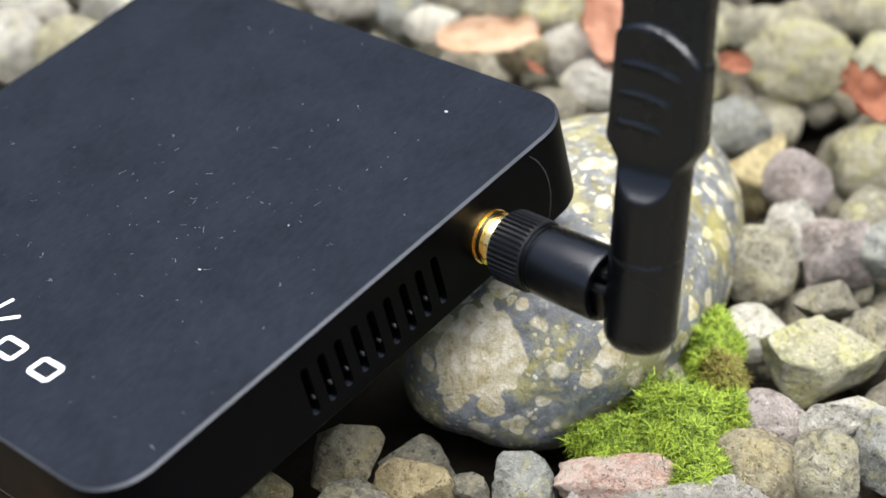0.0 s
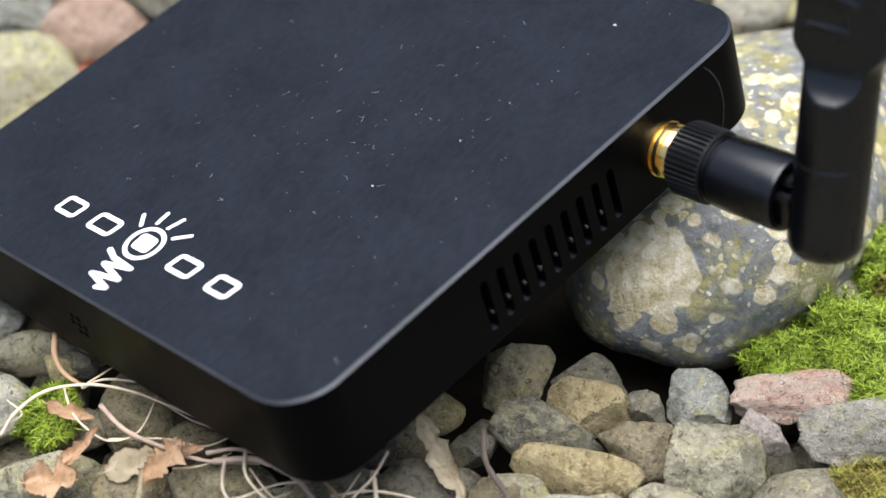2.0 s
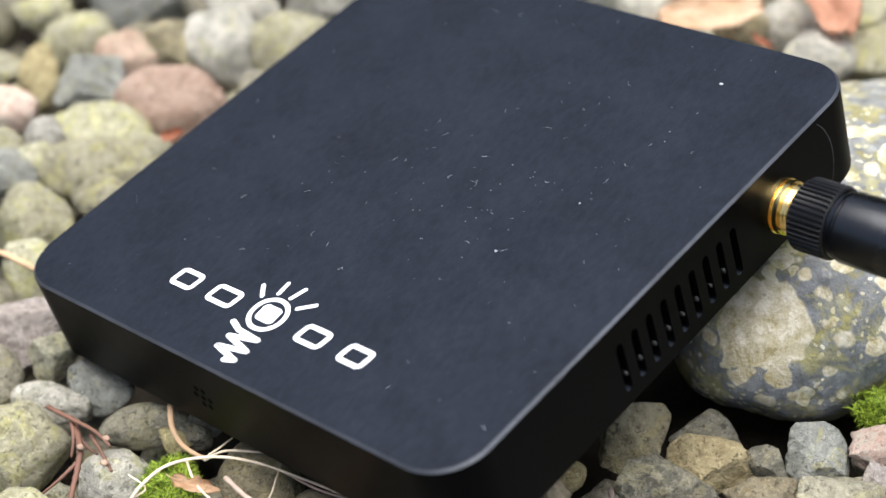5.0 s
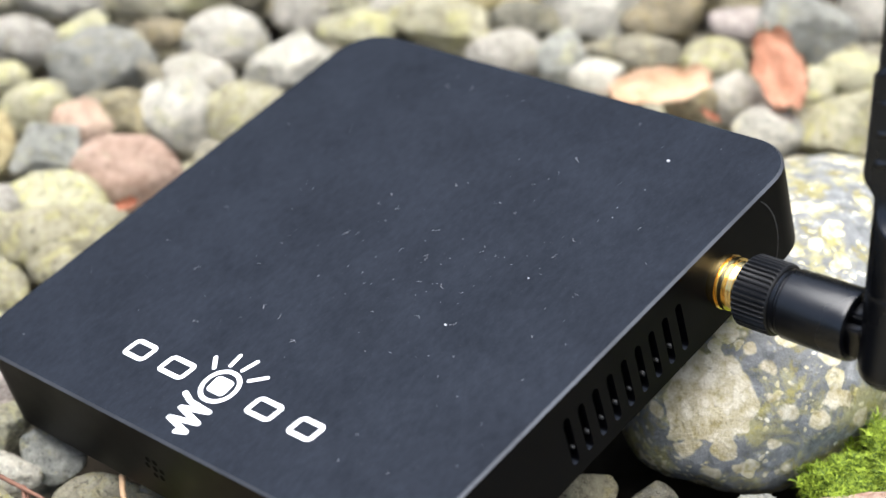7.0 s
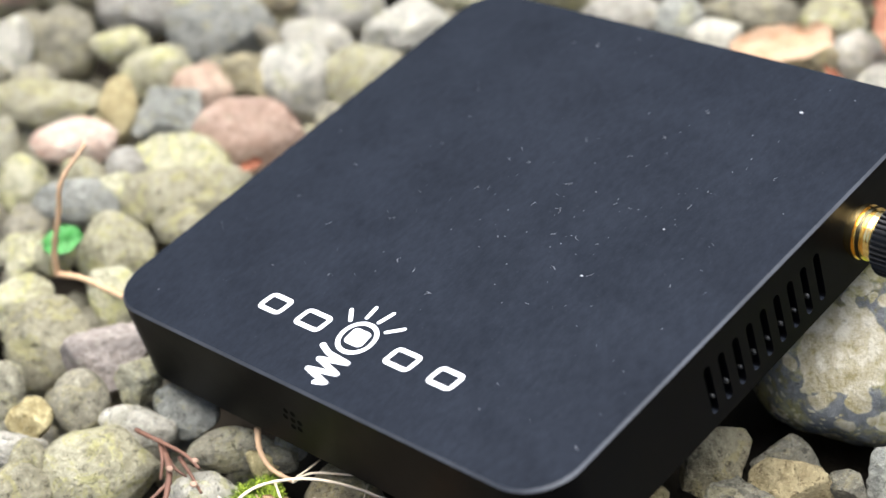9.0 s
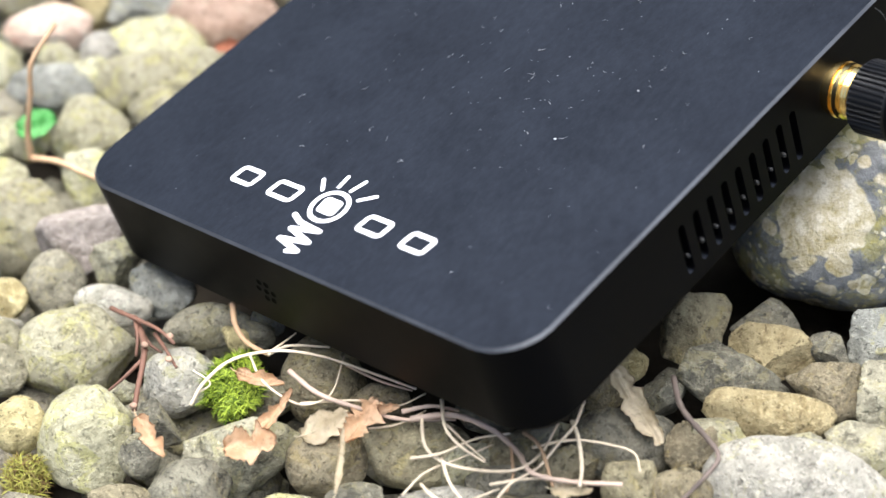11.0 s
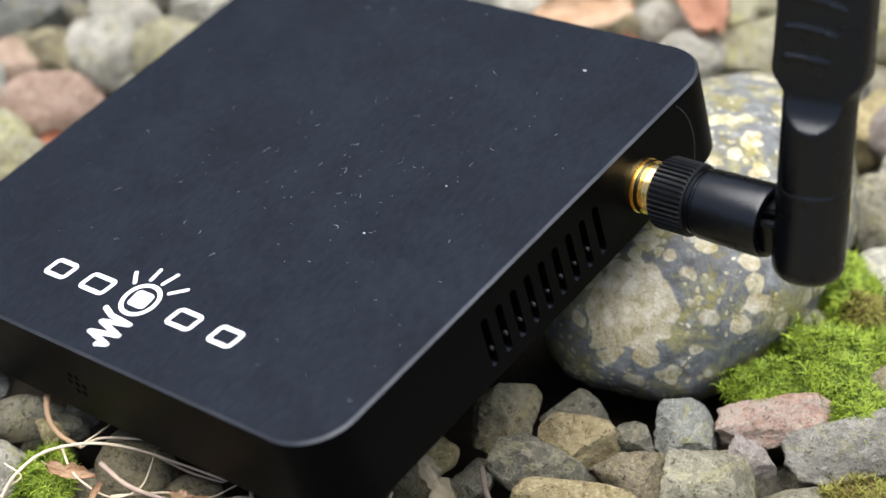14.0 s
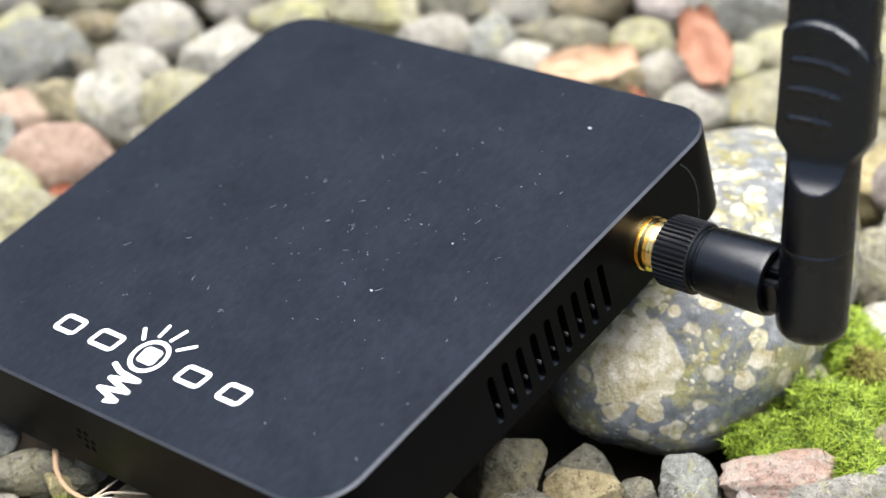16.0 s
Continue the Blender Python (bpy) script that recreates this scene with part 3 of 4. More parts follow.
pebble(-75.8, 62.2, -0.8, 5.2, 8.9, 4.2, 52, 2, 41, OCHRE)
pebble(-81.4, 79.7, -2.0, 10.2, 7.6, 6.1, 52, 2, 41, LICHEN)
pebble(-109.7, 96.5, -1.9, 11.3, 7.3, 5.9, 52, 2, 41, BEIGE)
pebble(-98.7, 107.7, -0.1, 8.7, 4.0, 3.2, 48, -21, 60, LICHEN)
pebble(-117.0, 119.1, -1.8, 15.1, 7.2, 5.8, 52, 2, 41, BEIGE)
pebble(-69.2, 132.1, -2.6, 12.4, 8.7, 6.9, 52, 2, 41, BEIGE)
pebble(-81.7, 120.0, -0.3, 8.6, 4.3, 3.5, 52, 2, 41, OLIVE)
pebble(-60.7, 114.7, -0.6, 9.4, 4.9, 3.8, 51, 10, 35, PALE)
pebble(-40.0, 111.6, -2.5, 12.3, 8.5, 6.8, 52, -6, 47, LICHEN)
pebble(-46.5, 133.2, -2.1, 13.7, 7.8, 6.2, 50, -13, 54, BEIGE, True)
pebble(-64.9, 156.2, -2.3, 8.1, 9.8, 6.6, 52, 2, 41, PALE)
pebble(-101.1, 130.4, -1.5, 11.0, 6.6, 5.2, 52, 2, 41, GREY)
pebble(-90.1, 139.8, -1.1, 10.6, 5.9, 4.6, 52, 2, 41, LICHEN)
pebble(-54.7, 166.4, -1.8, 8.1, 7.1, 5.8, 52, 2, 41, GREY)
pebble(-44.8, 172.2, -2.1, 10.5, 7.8, 6.2, 52, 2, 41, PALE, True)
pebble(-43.3, 154.2, -1.0, 10.6, 5.6, 4.5, 52, 2, 41, LICHEN)
pebble(-29.3, 172.6, -2.4, 14.7, 8.4, 6.7, 51, 10, 35, LICHEN, True)
pebble(-26.3, 193.5, -1.8, 14.4, 7.1, 5.8, 52, 2, 41, OCHRE)
pebble(-11.9, 184.1, -1.2, 9.6, 6.0, 4.7, 52, 2, 41, DARK)
pebble(-2.5, 201.9, -3.5, 14.1, 10.4, 8.4, 52, 2, 41, BEIGE, True)
pebble(15.0, 209.2, -1.7, 11.6, 7.0, 5.5, 51, -9, 50, OLIVE)
pebble(-6.5, 170.5, -1.3, 10.4, 6.2, 5.0, 52, 2, 41, PALE)
pebble(7.4, 177.2, -1.8, 7.1, 8.4, 5.6, 52, 2, 41, BLUE)
pebble(18.9, 188.0, -0.7, 14.8, 5.2, 4.1, 52, 2, 41, GREY)
pebble(37.3, 199.8, -1.1, 8.9, 5.8, 4.6, 52, 2, 41, LICHEN)
pebble(24.5, 230.2, -1.8, 14.1, 7.1, 5.6, 52, 2, 41, OLIVE)
pebble(47.6, 226.8, -2.9, 15.4, 9.2, 7.3, 47, 25, 21, BLUE, True)
pebble(68.0, 215.0, -1.3, 9.2, 6.3, 5.1, 52, 2, 41, LICHEN)
pebble(50.3, 189.4, -1.6, 7.5, 6.9, 5.5, 52, 2, 41, BEIGE)
pebble(62.1, 203.8, -1.2, 6.9, 6.0, 4.7, 52, 2, 41, LICHEN)
pebble(74.8, 196.4, -2.6, 14.4, 8.6, 6.9, 52, 2, 41, LICHEN, True)
pebble(64.2, 183.1, -1.7, 8.8, 7.0, 5.6, 52, 2, 41, BEIGE)
pebble(44.1, 180.3, -0.8, 7.1, 5.3, 4.2, 52, 2, 41, OLIVE)
pebble(53.6, 246.3, -2.2, 8.0, 10.3, 6.4, 52, 2, 41, PALE)
pebble(34.5, 217.8, -0.8, 10.2, 5.2, 4.2, 52, 2, 41, ROSY)
pebble(19.2, 174.6, -0.7, 7.0, 5.1, 4.1, 52, 2, 41, PALE)
pebble(-98.4, 81.2, -0.6, 7.8, 4.9, 3.8, 52, 2, 41, LICHEN)
pebble(-132.2, 109.0, -1.7, 8.7, 6.9, 5.5, 52, 2, 41, GREY)
pebble(-55.1, 48.0, -1.1, 5.9, 5.9, 4.7, 52, 2, 41, BEIGE)
pebble(-32.0, 58.0, -1.1, 7.2, 5.8, 4.6, 52, 2, 41, LICHEN)
pebble(100.1, 13.2, -3.3, 8.5, 5.4, 4.4, 49, 4, 41, OLIVE)
pebble(94.5, 6.6, -2.8, 6.2, 4.6, 3.7, 49, 4, 41, GREY)
pebble(108.5, 17.3, -2.6, 6.0, 4.4, 3.5, 49, 4, 41, OLIVE, True)
pebble(72.0, 7.4, -2.7, 6.2, 4.6, 3.7, 49, 4, 41, OLIVE)
pebble(99.9, 34.1, -2.5, 6.2, 4.2, 3.3, 49, 4, 41, OLIVE)
pebble(100.6, 19.7, -1.8, 5.7, 3.0, 2.4, 49, 4, 41, GREY, True)
pebble(142.1, 39.0, -3.2, 17.3, 8.4, 6.3, 48, 11, 37, BEIGE)
pebble(121.2, 17.8, -1.2, 4.9, 6.2, 3.6, 49, 5, 42, OLIVE, True)
pebble(128.4, 23.0, -1.4, 5.8, 5.2, 3.9, 49, 5, 42, OLIVE)
pebble(113.9, 4.6, -0.9, 6.2, 4.2, 3.2, 49, 5, 42, DARK)
pebble(120.4, 8.7, -0.9, 4.8, 4.2, 3.2, 49, 5, 42, GREY, True)
pebble(107.1, -0.1, -0.5, 5.4, 3.5, 2.6, 49, 5, 42, OLIVE)


def gravel():
    """The many lesser stones that fill the gaps and run on behind."""
    rng = random.Random(7)
    bases = []
    for k in range(10):
        bm = fill_box(stone_points(900 + k, k % 2 == 0, 2), 1, rng.uniform(0.65, 0.9), rng.uniform(0.5, 0.75))
        bm.verts.index_update()
        bases.append(([v.co.copy() for v in bm.verts], [[v.index for v in f.verts] for f in bm.faces]))
        bm.free()
    verts, faces = [], []

    def put(x, y, z, r):
        pts, fs = rng.choice(bases)
        m = Euler((rng.uniform(-0.5, 0.5), rng.uniform(-0.5, 0.5), rng.uniform(0, 6.3))).to_matrix()
        o = len(verts)
        verts.extend(tuple(m @ (p * r) * MM + Vector((x, y, z)) * MM) for p in pts)
        faces.extend([o + i for i in f] for f in fs)

    # a lower course of stones under the placed ones
    step = 13.0
    for i in range(int(380 / step)):
        for j in range(int(360 / step)):
            x = -140 + step * (i + rng.uniform(0.1, 0.9))
            y = -95 + step * (j + rng.uniform(0.1, 0.9))
            if -2 < x < 138 and 12 < y < 150:
                continue
            put(x, y, rng.uniform(-16.0, -12.5), rng.uniform(6.0, 9.5))
    # stones of full size where none of the placed ones lie
    made = list(SPOTS)
    for _ in range(9000):
        x, y = rng.uniform(-420, 420), rng.uniform(-200, 620)
        r = rng.uniform(6, 11)
        if 0 < x < 135 and 5 < y < 125:
            continue
        if all((x - u) ** 2 + (y - v) ** 2 > (0.78 * (r + w)) ** 2 for u, v, w in made):
            made.append((x, y, r))
            put(x, y, 0.5 - 0.62 * r * 0.7 - rng.uniform(0, 3), r)
    # the bed runs on outwards in simpler stones
    coarse = []
    for k in range(8):
        bm = fill_box(stone_points(950 + k, k % 2 == 0, 1), 1, rng.uniform(0.65, 0.9), rng.uniform(0.5, 0.75))
        bm.verts.index_update()
        coarse.append(([v.co.copy() for v in bm.verts], [[v.index for v in f.verts] for f in bm.faces]))
        bm.free()
    bases = coarse
    for step, inner, outer in ((17.0, 0, 900), (30.0, 900, 1460)):
        n = int(2 * outer / step)
        for i in range(n):
            for j in range(n):
                x = -outer + step * (i + rng.uniform(0.15, 0.85))
                y = -outer + step * (j + rng.uniform(0.15, 0.85))
                if not inner < math.hypot(x, y) < outer or (-140 < x < 240 and -95 < y < 265):
                    continue
                low = 7 if -425 < x < 425 and -205 < y < 625 else 0
                put(x, y, rng.uniform(-8, -4) - low, step * rng.uniform(0.47, 0.68))
    me = bpy.data.meshes.new("gravel")
    me.from_pydata(verts, [], faces)
    me.materials.append(GRAVEL)
    me.shade_smooth()
    return tagged(new("gravel", me), "bed of small grey and beige garden gravel", "gravel", kind="stuff")


gravel()


# ---- large rock ----
def boulder():
    bm = bmesh.new()
    bmesh.ops.create_icosphere(bm, subdivisions=6, radius=1.0)
    for v in bm.verts:
        p = v.co.copy()
        q = p * 1.4 + Vector((4.0, 2.0, 9.0))
        p *= 1 + 0.05 * noise.noise(q) + 0.02 * noise.noise(q * 2.6) + 0.006 * noise.noise(q * 9)
        v.co = Vector((p.x * 56.5, p.y * 32.2, p.z * 27.3)) * MM
    ob = link_mesh("boulder", bm, CONGLOMERATE)
    ob.matrix_world = Matrix.Translation(Vector((101.8, 131.2, -3.7)) * MM) @ Euler((radians(-15.26), radians(10.54), radians(106.88)), "XYZ").to_matrix().to_4x4()
    return tagged(ob, "large blue-grey conglomerate rock with cream pebbles in it", "rock")


rock = boulder()

# ---- set-top box ----
box = new("set_top_box")
box.matrix_world = pose(0, 0, 22.377 * MM, 6.672, -9.133, -0.533)
tagged(box, "matte black square set-top box leaning on a rock", "media player")
W, R = 116.0, 10.0


def outline(inset, z, splits=True):
    """Rounded square seen from above, counter-clockwise, with extra points on the vented side."""
    pts = []
    lo, hi, r = inset, W - inset, max(R - inset, 1.0)
    corners = [((hi - r, lo + r), -90), ((hi - r, hi - r), 0), ((lo + r, hi - r), 90), ((lo + r, lo + r), 180)]
    for k, ((cx, cy), a0) in enumerate(corners):
        for j in range(13):
            a = radians(a0 + 90 * j / 12)
            pts.append((cx + r * math.cos(a), cy + r * math.sin(a), z))
        if k == 0:
            for y in (VENT_Y0, VENT_Y1):
                pts.append((hi, y, z))
    return [tuple(c * MM for c in p) for p in pts]


PITCH = 4.05
FIRST = 41.53
VENT_Y0 = FIRST - PITCH / 2
VENT_Y1 = FIRST + 8.5 * PITCH
VENT_T, VENT_B = -3.4, -16.6


def case_body():
    bm = bmesh.new()
    levels = [(0.0, -0.45), (0.0, VENT_T), (0.0, VENT_B), (0.0, -18.2), (0.25, -18.3), (0.25, -18.6), (2.6, -21.2)]
    rows = [[bm.verts.new(p) for p in outline(i, z)] for i, z in levels]
    n = len(rows[0])
    hole = 13
    for k, (a, b) in enumerate(zip(rows, rows[1:])):
        for j in range(n):
            if k == 1 and j == hole:
                continue
            bm.faces.new((b[j], b[(j + 1) % n], a[(j + 1) % n], a[j]))
    bm.faces.new(rows[-1][::-1])
    # vent field: one cell a slot, each with a real opening
    m, hw, zt, zb = 24, 0.92, -5.0, -15.5
    for s in range(9):
        yc = FIRST + s * PITCH
        zc, hh = (VENT_T + VENT_B) / 2, (VENT_T - VENT_B) / 2
        inner, outer, deep = [], [], []
        for k in range(m):
            a = 2 * math.pi * k / m
            c, t = math.cos(a), math.sin(a)
            cap = (zt - hw) if t > 0 else (zb + hw)
            inner.append((yc + hw * c, cap + hw * t))
            f = 1 / max(abs(c), abs(t))
            outer.append((yc + PITCH / 2 * c * f, zc + hh * t * f))
        vi = [bm.verts.new((W * MM, y * MM, z * MM)) for y, z in inner]
        vo = [bm.verts.new((W * MM, y * MM, z * MM)) for y, z in outer]
        vd = [bm.verts.new(((W - 1.6) * MM, y * MM, z * MM)) for y, z in inner]
        for k in range(m):
            j = (k + 1) % m
            bm.faces.new((vo[k], vo[j], vi[j], vi[k]))
            bm.faces.new((vi[k], vi[j], vd[j], vd[k]))
    bmesh.ops.remove_doubles(bm, verts=bm.verts, dist=1e-6)
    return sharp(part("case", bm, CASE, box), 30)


case = case_body()

bm = rings_mesh([outline(0.5, 0.0), outline(0.0, -0.45)], False, False)
bmesh.ops.reverse_faces(bm, faces=bm.faces)
sharp(part("top_chamfer", bm, EDGE, box, "thin paler edge strip"), 30)
bm = bmesh.new()
bm.faces.new([bm.verts.new(p) for p in outline(0.5, 0.0)])
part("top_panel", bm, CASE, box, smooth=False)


def block(x0, x1, y0, y1, z0, z1, bevel=0.0, bm=None):
    bm = bm or bmesh.new()
    ret = bmesh.ops.create_cube(bm, size=1.0)
    for v in ret["verts"]:
        v.co = Vector((x0 + (v.co.x + 0.5) * (x1 - x0), y0 + (v.co.y + 0.5) * (y1 - y0), z0 + (v.co.z + 0.5) * (z1 - z0))) * MM
    if bevel:
        bmesh.ops.bevel(bm, geom=[e for e in bm.edges if all(v in ret["verts"] for v in e.verts)], offset=bevel * MM, segments=2, affect="EDGES")
    return bm


# added backing behind the slots, its black colour carries the interior shade
bm = block(W - 9.0, W - 8.0, VENT_Y0, VENT_Y1, VENT_B, VENT_T)
block(W - 9.0, W - 1.7, VENT_Y0, VENT_Y1, VENT_B, VENT_B + 0.6, bm=bm)
part("slot_backing", bm, INSIDE, box, smooth=False)
for s in range(8):
    y = FIRST + s * PITCH
    part("burr", block(W - 1.3, W - 0.35, y + 0.5, y + 0.98, -12.9, -12.1 + 0.25 * (s % 2), 0.1), CHIP, box, "bare metal nib in a slot")

# microphone holes on the front: black discs stand in for each hole's inner shade
for u, v in ((-1.15, 1.9), (0.75, 1.9), (-2.0, 0.1), (0.0, 0.0), (1.9, 0.1), (-0.7, -1.9), (1.15, -1.8)):
    bm = bmesh.new()
    rr = [(0.66, 0.0), (0.62, -0.05), (0.56, -0.02)]
    rings = [[((52.2 + u + r * math.cos(k * math.pi / 8)) * MM, d * MM, (-10.1 + v + r * math.sin(k * math.pi / 8)) * MM) for k in range(16)] for r, d in rr]
    rings_mesh(rings, False, True, bm)
    part("microphone_hole_shade", bm, INSIDE, box)

# arc-shaped scuff behind the socket
bm = bmesh.new()
arc = []
for k in range(25):
    a = radians(-34 + 76 * k / 24)
    arc.append([bm.verts.new(((W + 0.04) * MM, (91.4 + r * math.cos(a)) * MM, (-10.2 + r * math.sin(a)) * MM)) for r in (12.9, 12.9 + 0.22 + 0.25 * noise.noise((k * 0.7, 3, 1)))])
for a, b in zip(arc, arc[1:]):
    bm.faces.new((a[0], a[1], b[1], b[0]))
part("scuff_mark", bm, SCUFF, box, "grey arc-shaped scuff", smooth=False)


# ---- printed emblem on the lid, as plain shapes ----
def slab(points, z0=0.02, z1=0.07):
    lo = [(x * MM, y * MM, z0 * MM) for x, y in points]
    hi = [(x * MM, y * MM, z1 * MM) for x, y in points]
    return rings_mesh([lo, hi])


def bar(x0, y0, x1, y1, w):
    d = Vector((x1 - x0, y1 - y0))
    a0 = math.atan2(d.y, d.x)
    pts = []
    for cx, cy, s in ((x1, y1, -90), (x0, y0, 90)):
        for k in range(7):
            a = a0 + radians(s + 180 * k / 6)
            pts.append((cx + w / 2 * math.cos(a), cy + w / 2 * math.sin(a)))
    return slab(pts)


def loop(cx, cy, hx, hy, r, w, lean=0.0, n=8):
    """Hollow rounded rectangle."""
    def edge(o):
        q = []
        rr = max(r - o, 0.15)
        for sx, sy, a0 in ((1, -1, -90), (1, 1, 0), (-1, 1, 90), (-1, -1, 180)):
            for k in range(n):
                a = radians(a0 + 90 * k / (n - 1))
                x, y = sx * (hx - o - rr) + rr * math.cos(a), sy * (hy - o - rr) + rr * math.sin(a)
                q.append((cx + x + lean * y, cy + y))
        return q
    outer, inner = edge(0), edge(w)
    ring = [[(x * MM, y * MM, z * MM) for x, y in e] for e, z in ((outer, 0.02), (outer, 0.07), (inner, 0.07), (inner, 0.02))]
    return rings_mesh(ring, False, False)


for cx, hx in ((36.2, 3.1), (46.7, 3.5), (70.3, 3.3), (80.9, 3.1)):
    part("printed_mark", loop(cx, 14.9, hx, 2.35, 1.3, 1.0, 0.1), WHITE, box, "white printed hollow mark", smooth=False)
part("emblem_ring", loop(58.3, 15.2, 4.2, 4.2, 4.1, 0.95, -0.05, 10), WHITE, box, "white printed ring", smooth=False)
pts = []
for sx, sy, a0 in ((1, -1, -90), (1, 1, 0), (-1, 1, 90), (-1, -1, 180)):
    for k in range(6):
        a = radians(a0 + 18 * k)
        pts.append((58.3 + sx * 1.25 + 1.0 * math.cos(a) - 0.1 * sy * 1.0, 15.3 + sy * 1.0 + 1.0 * math.sin(a)))
part("emblem_core", slab(pts), WHITE, box, "white printed square", smooth=False)
for r in ((53.5, 18.2, 51.6, 20.4), (56.0, 20.1, 55.7, 22.9), (59.1, 20.2, 60.0, 23.2), (62.3, 18.8, 64.9, 21.0)):
    part("emblem_ray", bar(*r, 0.85), WHITE, box, "white printed bar", smooth=False)
zig = [(53.5, 10.9), (56.1, 9.8), (61.6, 9.4), (55.5, 7.9), (61.8, 6.4), (55.4, 5.1), (61.4, 3.8), (59.3, 3.1)]
for p, q in zip(zig, zig[1:]):
    part("emblem_coil", bar(*p, *q, 1.15), WHITE, box, "white printed bar", smooth=False)


# ---- antenna on the side ----
AY, AZ = 86.4, -8.7
prof = [(115.8, 4.6), (117.0, 4.6), (117.1, 5.15), (118.0, 5.15), (118.1, 4.5), (118.4, 4.5), (118.6, 5.0), (119.5, 5.0), (119.7, 4.3)]
for k in range(4):
    x = 119.8 + 0.65 * k
    prof += [(x, 4.38), (x + 0.32, 4.6)]
prof += [(122.8, 4.2)]
sharp(part("antenna_socket", lathe_x(prof, 40, y0=AY, z0=AZ), GOLD, box, "gold-plated threaded socket"), 25)

barrel = sharp(part("antenna", lathe_x([(129.8, 5.6), (130.0, 6.0), (130.9, 6.1), (131.0, 5.85), (131.4, 5.85), (131.5, 6.2), (131.9, 6.45), (144.0, 6.6), (144.9, 6.35), (145.1, 5.4), (143.4, 5.0)], 64, y0=AY, z0=AZ), PLASTIC, box, "black plastic folding antenna"), 30)
nut = sharp(part("knurled_nut", lathe_x([(122.3, 4.8), (122.4, 6.1), (122.7, 6.45), (123.1, 6.75, True), (129.2, 6.75, True), (129.6, 6.5), (129.9, 6.2), (130.0, 5.4)], 168, rib_depth=0.5, y0=AY, z0=AZ), RUBBER, barrel), 30)

bm = block(143.0, 149.0, AY - 2.0, AY + 2.0, AZ - 4.4, AZ + 4.4, 0.5)
block(144.0, 148.0, AY - 4.4, AY - 2.6, AZ - 3.6, AZ + 3.2, 0.4, bm)
block(144.0, 148.0, AY + 2.6, AY + 4.4, AZ - 3.6, AZ + 3.2, 0.4, bm)
sharp(part("hinge", bm, PLASTIC, barrel), 30)


def smooth01(a, b, x):
    t = min(1.0, max(0.0, (x - a) / (b - a)))
    return t * t * (3 - 2 * t)


TURN = radians(12)


def blade():
    """Round foot that flattens into a wide grip and then a slimmer blade."""
    stations = [-8.3, -8.25, -8.0, -7.5, -6.8, -6.0, -5.0]
    s = -4.0
    while s < 96.5:
        stations.append(s)
        s += 0.35 if 7.5 < s < 10 or 17 < s < 50 else 2.0
    stations += [97.0, 97.6, 98.0]
    rings = []
    n = 96
    for s in stations:
        r = 6.25
        if s < -5:
            e = (-5 - s) / 3.3
            r = 6.25 - 2.6 * (1 - math.sqrt(max(0, 1 - e * e)))
            if s <= -8.3:
                r = 3.2
        if 8.4 < s < 8.9:
            r -= 0.12
        wide = smooth01(24.6, 29.4, s)
        hx = r + (8.2 - r) * wide
        hy = r + (4.6 - r) * smooth01(26, 34, s)
        dip = 1 - min(1.0, max(0.0, (s - 19.5) / 7.4))
        flat = 6.4 - (6.4 - 3.7) * (1 - dip**2.8)
        power = 2.0 + 1.2 * wide
        ring = []
        for k in range(n):
            a = 2 * math.pi * k / n
            c, t = math.cos(a), math.sin(a)
            x = math.copysign(abs(c) ** (2 / power), c) * hx
            y = math.copysign(abs(t) ** (2 / power), t) * hy
            lim = flat * (1 - 0.1 * wide * (x / hx) ** 2)
            y = max(-lim, min(lim, y))
            # the grip ends in an arched step
            step = smooth01(0, 0.9, s - (47.6 - 0.055 * (x + 2.0) ** 2))
            x *= 1 - 0.065 * step
            y *= 1 - 0.2 * step
            # three curved grip ridges
            if y < 0:
                for s0, xe in ((31.6, 2.4), (36.6, 3.4), (41.6, 4.6)):
                    d = (s - (s0 - 0.028 * (x + 3.0) ** 2)) / 0.55
                    if abs(d) < 1 and -6.2 < x < xe:
                        y -= 0.28 * (1 - d * d) * smooth01(-6.2, -5.6, x) * (1 - smooth01(xe - 0.8, xe, x))
            tip = smooth01(92, 98.1, s)
            x, y = x * (1 - 0.5 * tip), y * (1 - 0.5 * tip)
            u = x * math.cos(TURN) - y * math.sin(TURN)
            w = x * math.sin(TURN) + y * math.cos(TURN)
            ring.append((u * MM, w * MM, s * MM))
        rings.append(ring)
    ob = sharp(part("blade", rings_mesh(rings), PLASTIC, barrel), 28)
    ob.matrix_local = pose(152.3 * MM, AY * MM, AZ * MM, -20.4, 0, 0)
    return ob


blade()


